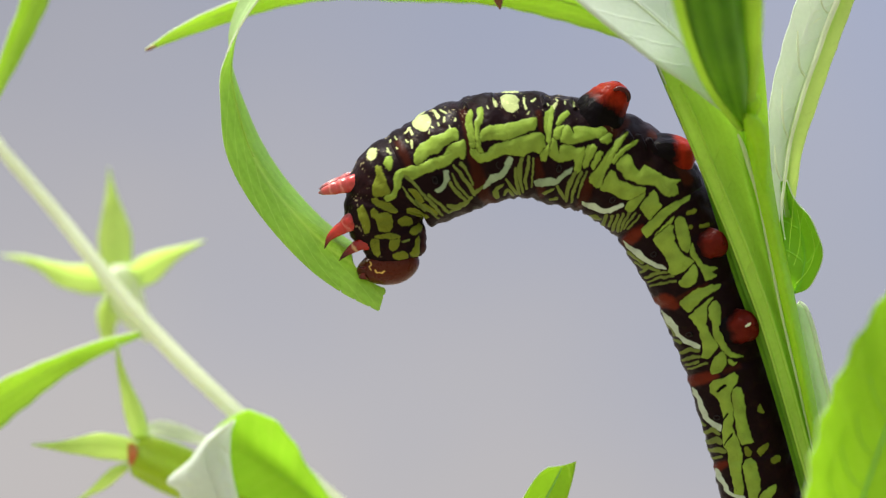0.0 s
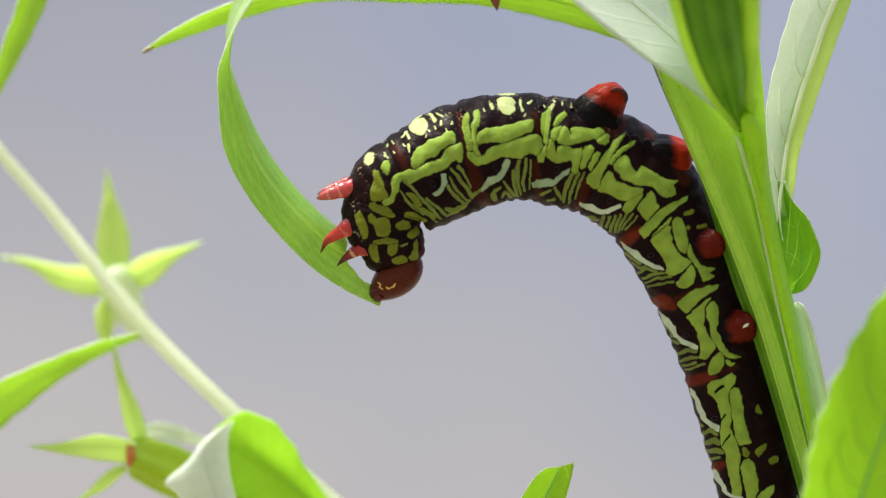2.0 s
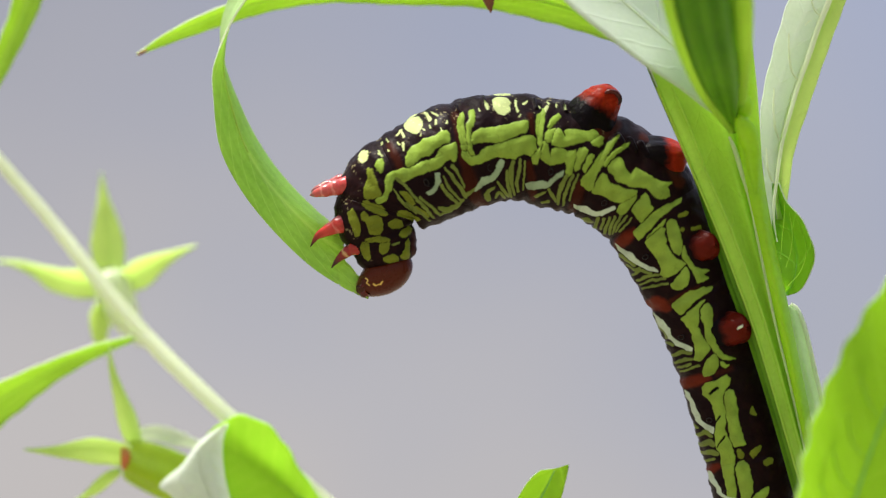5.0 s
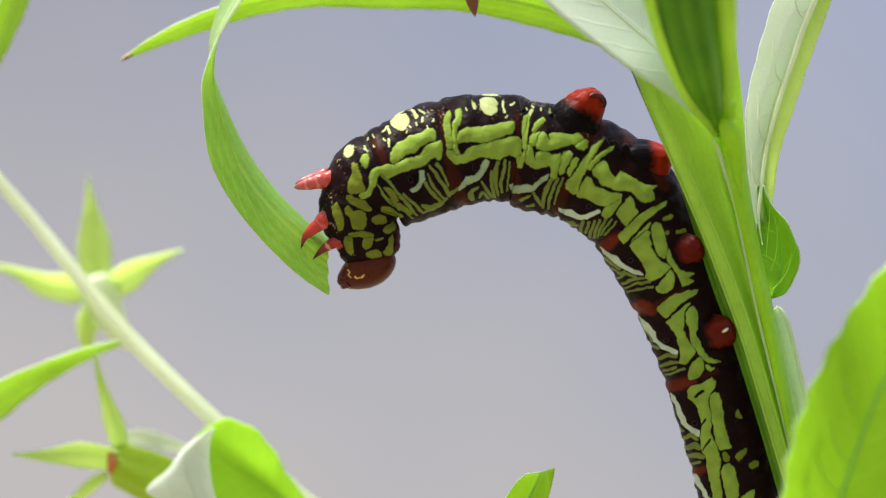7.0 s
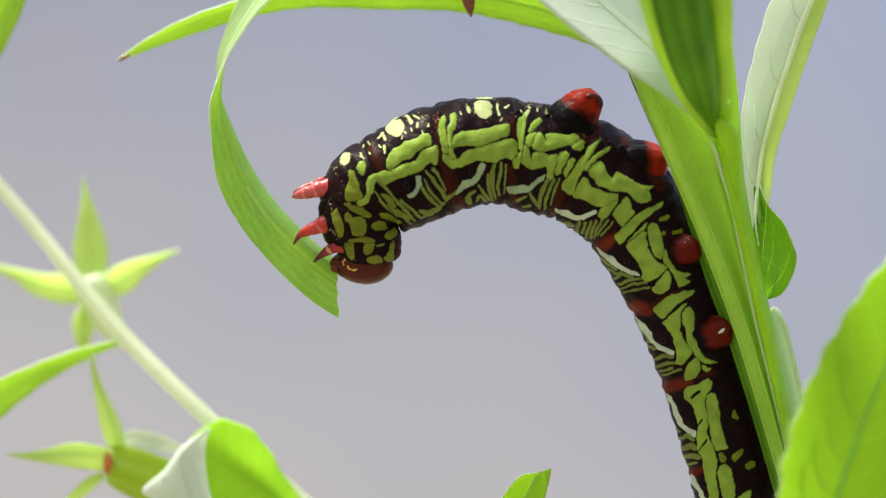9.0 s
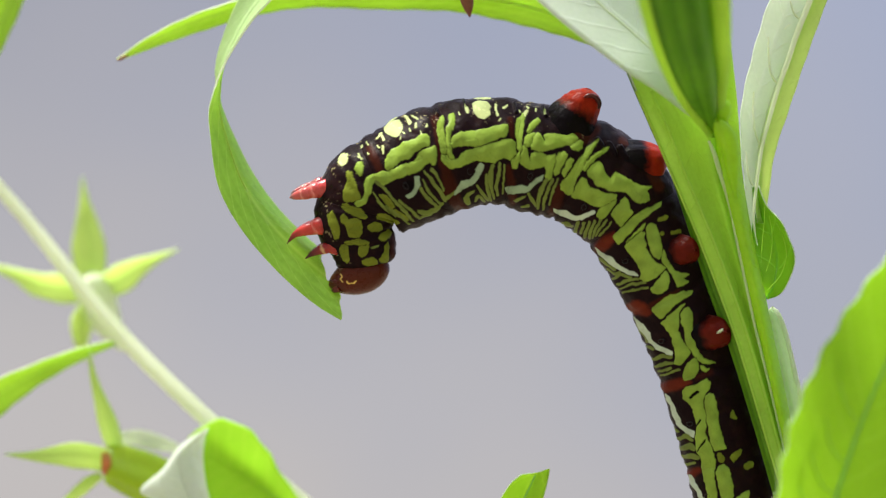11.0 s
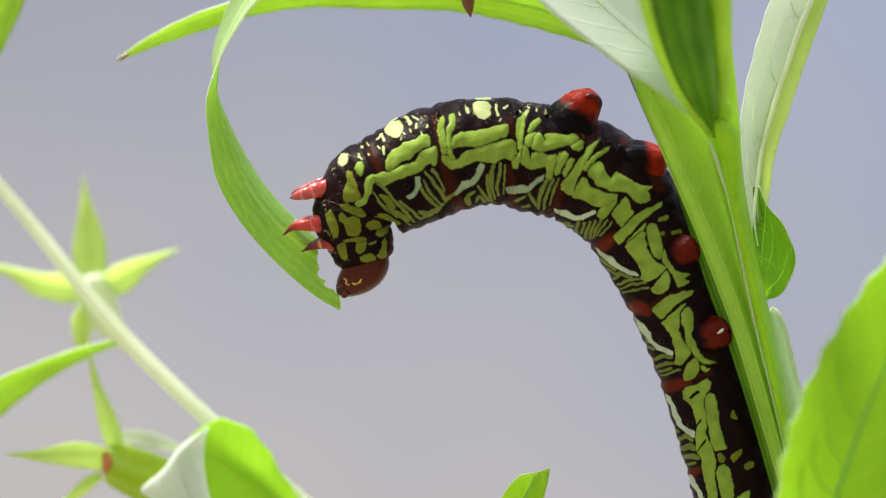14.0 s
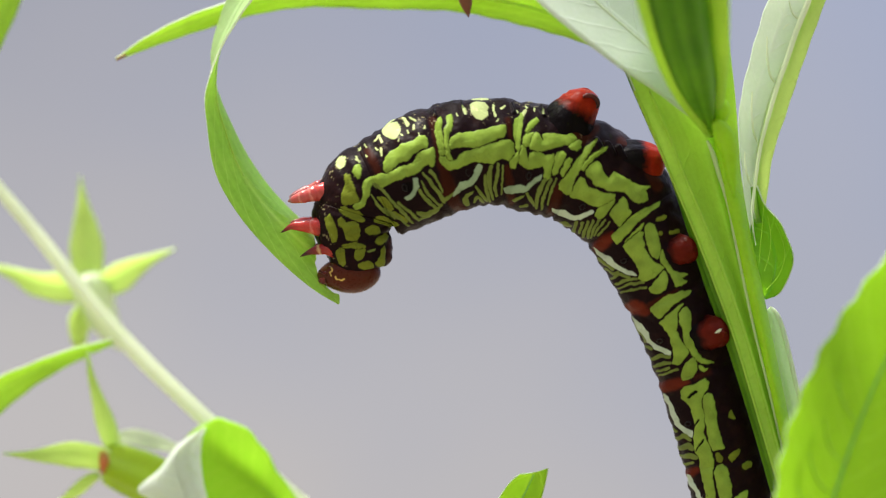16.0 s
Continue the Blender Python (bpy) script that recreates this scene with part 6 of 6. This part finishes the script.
def spiracles():
    g, s = body_rows()
    for (x, _, z), k in (((-0.7, 0, 5.95), 3), ((4.8, 0, 7.25), 4), ((10.05, 0, 6.95), 5), ((14.7, 0, 4.25), 6), ((18.3, 0, -0.45), 7), ((21.45, 0, -7.45), 8), ((23.9, 0, -14.7), 9), ((25.4, 0, -21.05), 10)):
        d = np.hypot(g[:, 0] - x, g[:, 2] - z)
        i = int(np.argmin(d))
        r = g[i, 3] * 1.03
        y = -math.sqrt(max(r * r - d[i] ** 2, 0.01))
        t = unit(g[i + 2, :3] - g[i - 2, :3])
        out = unit(np.array([x - g[i, 0], y, z - g[i, 2]]))
        a = unit(np.cross(out, t))
        for side in (1, -1):
            c = np.array([x, y, z])
            ring = []
            for w in np.linspace(0, 2 * np.pi, 20, endpoint=False):
                for q in np.linspace(0, 2 * np.pi, 8, endpoint=False):
                    rad = 1 + 0.3 * math.cos(q)
                    ring.append(c + a * math.cos(w) * 0.3 * rad + t * math.sin(w) * 0.19 * rad + out * 0.07 * math.sin(q))
            v = np.array(ring) * (1, side, 1)
            f = [(i2 * 8 + j, ((i2 + 1) % 20) * 8 + j, ((i2 + 1) % 20) * 8 + (j + 1) % 8, i2 * 8 + (j + 1) % 8) for i2 in range(20) for j in range(8)]
            part("spiracle", v, f, PORE, SEGMENTS[k], "dark breathing pore", None, np.ones((len(v), 2)))


spiracles()

# ---- what moves ----
# seconds, bob of the fore body, turn of the head (degrees), shift of the head (mm across, mm up)
CHEW = [
    (0, 0.00, 0.0, 0.00, -0.00),
    (0.2, -0.29, 9.4, -0.37, -0.14),
    (0.4, -0.58, -6.4, 0.03, 0.02),
    (0.6, -0.75, -28.0, 0.02, 0.03),
    (0.8, -0.79, -18.0, 0.17, 0.19),
    (1, -0.83, -17.0, -0.05, -0.04),
    (1.2, -0.60, -0.7, -0.14, -0.08),
    (1.4, -0.38, 7.0, -0.02, -0.01),
    (1.6, -0.38, -12.8, 0.12, 0.12),
    (1.8, -0.61, -31.0, 0.02, 0.04),
    (2, -0.84, -27.4, -0.00, -0.00),
    (2.2, -0.51, -27.5, 0.15, 0.24),
    (2.4, -0.18, -19.6, 0.29, 0.35),
    (2.6, 0.01, -20.9, 0.26, 0.33),
    (2.8, 0.07, -18.8, 0.21, 0.24),
    (3, 0.12, -24.7, 0.21, 0.31),
    (3.2, -0.15, -14.5, 0.25, 0.25),
    (3.4, -0.43, -31.1, 0.11, 0.20),
    (3.6, -0.32, -24.2, 0.04, 0.06),
    (3.8, 0.19, -14.2, 0.22, 0.22),
    (4, 0.70, -21.8, 0.15, 0.19),
    (4.2, 0.63, -18.4, 0.02, 0.02),
    (4.5, 0.52, -23.5, -0.05, -0.01),
    (4.8, 0.42, -30.6, -0.11, -0.05),
    (5.1, 0.32, -13.7, -0.18, -0.09),
    (5.4, 0.22, -0.8, -0.25, -0.13),
    (5.7, 0.11, -11.9, -0.31, -0.17),
    (6, 0.01, -19.0, -0.38, -0.21),
    (6.3, -0.09, -16.0, -0.50, -0.20),
    (6.5, -0.16, -20.0, -0.50, -0.20),
    (6.7, 1.13, -17.0, -0.30, -0.10),
    (6.9, 2.42, -14.1, 0.22, 0.21),
    (7.1, 2.94, -21.5, -0.10, -0.13),
    (7.3, 2.69, -10.0, 0.75, 0.20),
    (7.5, 2.44, -4.0, 0.85, 0.10),
    (7.7, 2.55, -2.6, 0.80, 0.25),
    (7.9, 2.66, -6.6, 0.44, 0.34),
    (8.1, 2.62, -3.0, 0.53, 0.36),
    (8.3, 2.45, -11.1, 0.43, 0.38),
    (8.5, 2.27, 0.9, 0.24, 0.14),
    (8.7, 1.71, 8.6, 0.14, 0.06),
    (8.9, 1.14, 10.9, 0.50, 0.18),
    (9.1, 0.86, 13.5, 0.14, 0.04),
    (9.4, 0.86, 4.4, 0.09, 0.02),
    (9.7, 0.86, -6.6, 0.03, -0.00),
    (10, 0.86, 6.3, -0.03, -0.02),
    (10.3, 0.87, 15.3, -0.08, -0.05),
    (10.6, 0.87, 0.2, -0.14, -0.07),
    (10.9, 0.87, -10.8, -0.19, -0.09),
    (11.3, 0.87, 5.8, -0.27, -0.12),
    (11.5, 0.88, 14.9, -0.44, -0.13),
    (11.7, 0.54, 0.0, -0.40, 0.00),
    (11.8, 0.37, -28.0, -0.38, 0.48),
    (11.9, 0.21, -25.0, -0.37, 0.45),
    (12, 0.15, -21.0, -0.35, 0.40),
    (12.1, 0.09, -14.0, -0.30, 0.25),
    (12.2, 0.15, -6.0, -0.26, 0.10),
    (12.3, 0.20, 3.0, -0.26, 0.00),
    (12.5, 0.31, 17.0, -0.71, -0.17),
    (12.7, 0.09, 27.8, -1.04, -0.06),
    (12.9, -0.14, -18.0, -0.40, 0.30),
    (13, -0.09, -22.0, -0.55, 0.45),
    (13.1, -0.04, -12.0, -0.40, 0.10),
    (13.3, 0.38, 11.4, -0.34, -0.12),
    (13.5, 0.80, 11.8, -0.56, -0.19),
    (13.7, 0.70, 23.2, -0.80, -0.11),
    (13.9, 0.60, -8.0, -0.45, 0.10),
    (14, 0.57, -30.0, -0.65, 0.60),
    (14.1, 0.54, -28.0, -0.55, 0.45),
    (14.3, 0.52, -20.0, -0.40, 0.30),
    (14.5, 0.50, -17.0, -0.50, 0.45),
    (14.6, 0.66, -8.0, -0.30, 0.20),
    (14.7, 0.83, 6.9, 0.06, 0.03),
    (14.9, 1.16, 10.3, -0.34, -0.13),
    (15, 1.32, 19.3, -0.80, -0.16),
    (15.1, 0.98, 22.4, -0.98, -0.14),
    (15.3, 0.30, -19.7, -0.11, -0.13),
    (15.5, -0.39, -5.7, -0.28, -0.21),
    (15.7, -0.21, -1.0, -0.29, -0.18),
    (15.9, -0.03, 5.3, -0.58, -0.28),
    (16, 0.06, 8.2, -0.71, -0.30),
]
BOB_JOINT = Vector((13.3, 0, 7.55))


def turn_about(joint, degrees):
    return Matrix.Translation(joint) @ Matrix.Rotation(radians(degrees), 4, "Y") @ Matrix.Translation(-Vector(joint))


def keyed(ob, matrices):
    """Rows for a part from moves of its plan (mm), in its thing's space."""
    o, home = ORIGIN[ob], ORIGIN[ob.parent]
    rows = []
    for t, m in matrices:
        q = m @ Matrix.Translation(o)
        rows.append((t, Matrix.Translation((q.translation - home) * MM) @ q.to_3x3().to_4x4()))
    walk(ob, rows)


def motions():
    def fore(bob, share=1.0):
        return turn_about(BOB_JOINT, bob * share)
    for k, part_of_bob, turn, slide in ((0, 1, 0.1, 0.6), (1, 1, 0.04, 0.35), (2, 1, 0.0, 0.1), (3, 1, 0, 0), (4, 1, 0, 0)):
        keyed(SEGMENTS[k], [(t, fore(b) @ Matrix.Translation((dx * slide, 0, dz * slide)) @ turn_about(HEAD_JOINT, a * turn)) for t, b, a, dx, dz in CHEW])
    keyed(shell, [(t, fore(b) @ Matrix.Translation((dx, 0, dz)) @ turn_about(HEAD_JOINT, a)) for t, b, a, dx, dz in CHEW])
    # the thin branch sways a little: seconds, mm across, mm up
    rest = branch.matrix_world.copy()
    walk(branch, [(t, Matrix.Translation(UPWARD.to_3x3() @ Vector((dx * MM, 0, dz * MM))) @ rest) for t, dx, dz in ((0, 0.04, -0.02), (1, 0.03, -0.04), (2, 0.04, -0.02), (3, 0.07, -0.04), (4, 0.03, -0.05), (6.5, -0.01, -0.04), (7.5, -0.02, -0.01), (8.5, -0.05, -0.02), (9, -0.07, -0.03), (11.5, -0.12, 0.01), (12.5, -0.12, -0), (13.5, -0.1, -0.01), (14.5, -0.08, 0), (15.5, -0.15, 0.02), (16, -0.19, 0.02))])
    # the bitten leaf: seconds, turn in degrees, shift in mm
    slips = [(0, 0, 0, 0), (2, -0.6, 0, 0.4), (4, -1.1, -0.1, 0.7), (6.4, -1.6, 0.3, 0.5), (7, -1.5, 0.4, 0.1), (7.5, -1.1, 0.5, -0.2), (8.1, -1.3, 0.7, -0.8), (8.5, -1.8, 1.1, -1.15), (9.1, -2.0, 1.35, -2.0), (11.5, -3.1, 1.35, -2.35), (12.5, -3.1, 1.2, -2.3), (13.3, -3.2, 1.1, -1.8), (14, -3.5, 1.0, -1.6), (14.5, -3.4, 1.1, -1.15), (15, -3.5, 1.1, -1.0), (15.5, -3.5, 1.1, -1.1), (16, -3.5, 1.1, -1.1)]
    leaf_at = [(t, Matrix.Translation((dx, 0, dz)) @ turn_about(LEAF_JOINT, a)) for t, a, dx, dz in slips]
    keyed(bitten, leaf_at)

    def leaf_move(t):
        for (t0, m0), (t1, m1) in zip(leaf_at[:-1], leaf_at[1:]):
            if t <= t1:
                return m0.lerp(m1, max(0, (t - t0) / (t1 - t0)))
        return leaf_at[-1][1]
    # bitten bits go into the gut
    gut = Vector((-4.2, 0, 2.8))
    for k, (bit, when) in enumerate(BITS):
        home = ORIGIN[bit]
        stay = gut + Vector((0.25 * math.cos(k * 2.4), 0.5 * math.sin(k * 1.7), 0.3 * math.sin(k * 2.4)))
        stops = [(0.0, None), (max(when - 0.08, 0.05), None), (when, stay), (when + 0.2, stay)] + [(t, stay) for t, m in leaf_at if t > when + 0.45]
        if stops[-1][0] < 16:
            stops.append((16.0, stay))
        keyed(bit, [(t, Matrix() if goal is None else Matrix.Translation(leaf_move(t).inverted() @ goal - home)) for t, goal in stops])
    # the second and third legs feel their way along the leaf's edge: seconds, degrees
    second = ((0, 0), (1, 6), (2, 5), (3, 7), (6.5, 10), (7, -6), (7.5, -17), (7.7, -14), (8, 6), (8.5, 5), (9.1, 12), (11.5, 17), (12.5, 22), (13, 30), (13.5, 28), (14, 28), (14.5, 31), (15, 29), (15.5, 36), (16, 36))
    third = ((0, 0), (1, 14), (2, 5), (3, -4), (6.5, -3), (7.5, 0), (8.5, 0), (9.1, 0), (11.5, 16), (12.5, 18), (13, 26), (13.5, 20), (14, 22), (14.5, 18), (15, 6), (15.5, 18), (16, 20))
    for pair, turns in ((LEGS[2:4], second), (LEGS[4:6], third)):
        for leg_part in pair:
            o = ORIGIN[leg_part]
            keyed(leg_part, [(t, turn_about(o, a)) for t, a in turns])


motions()
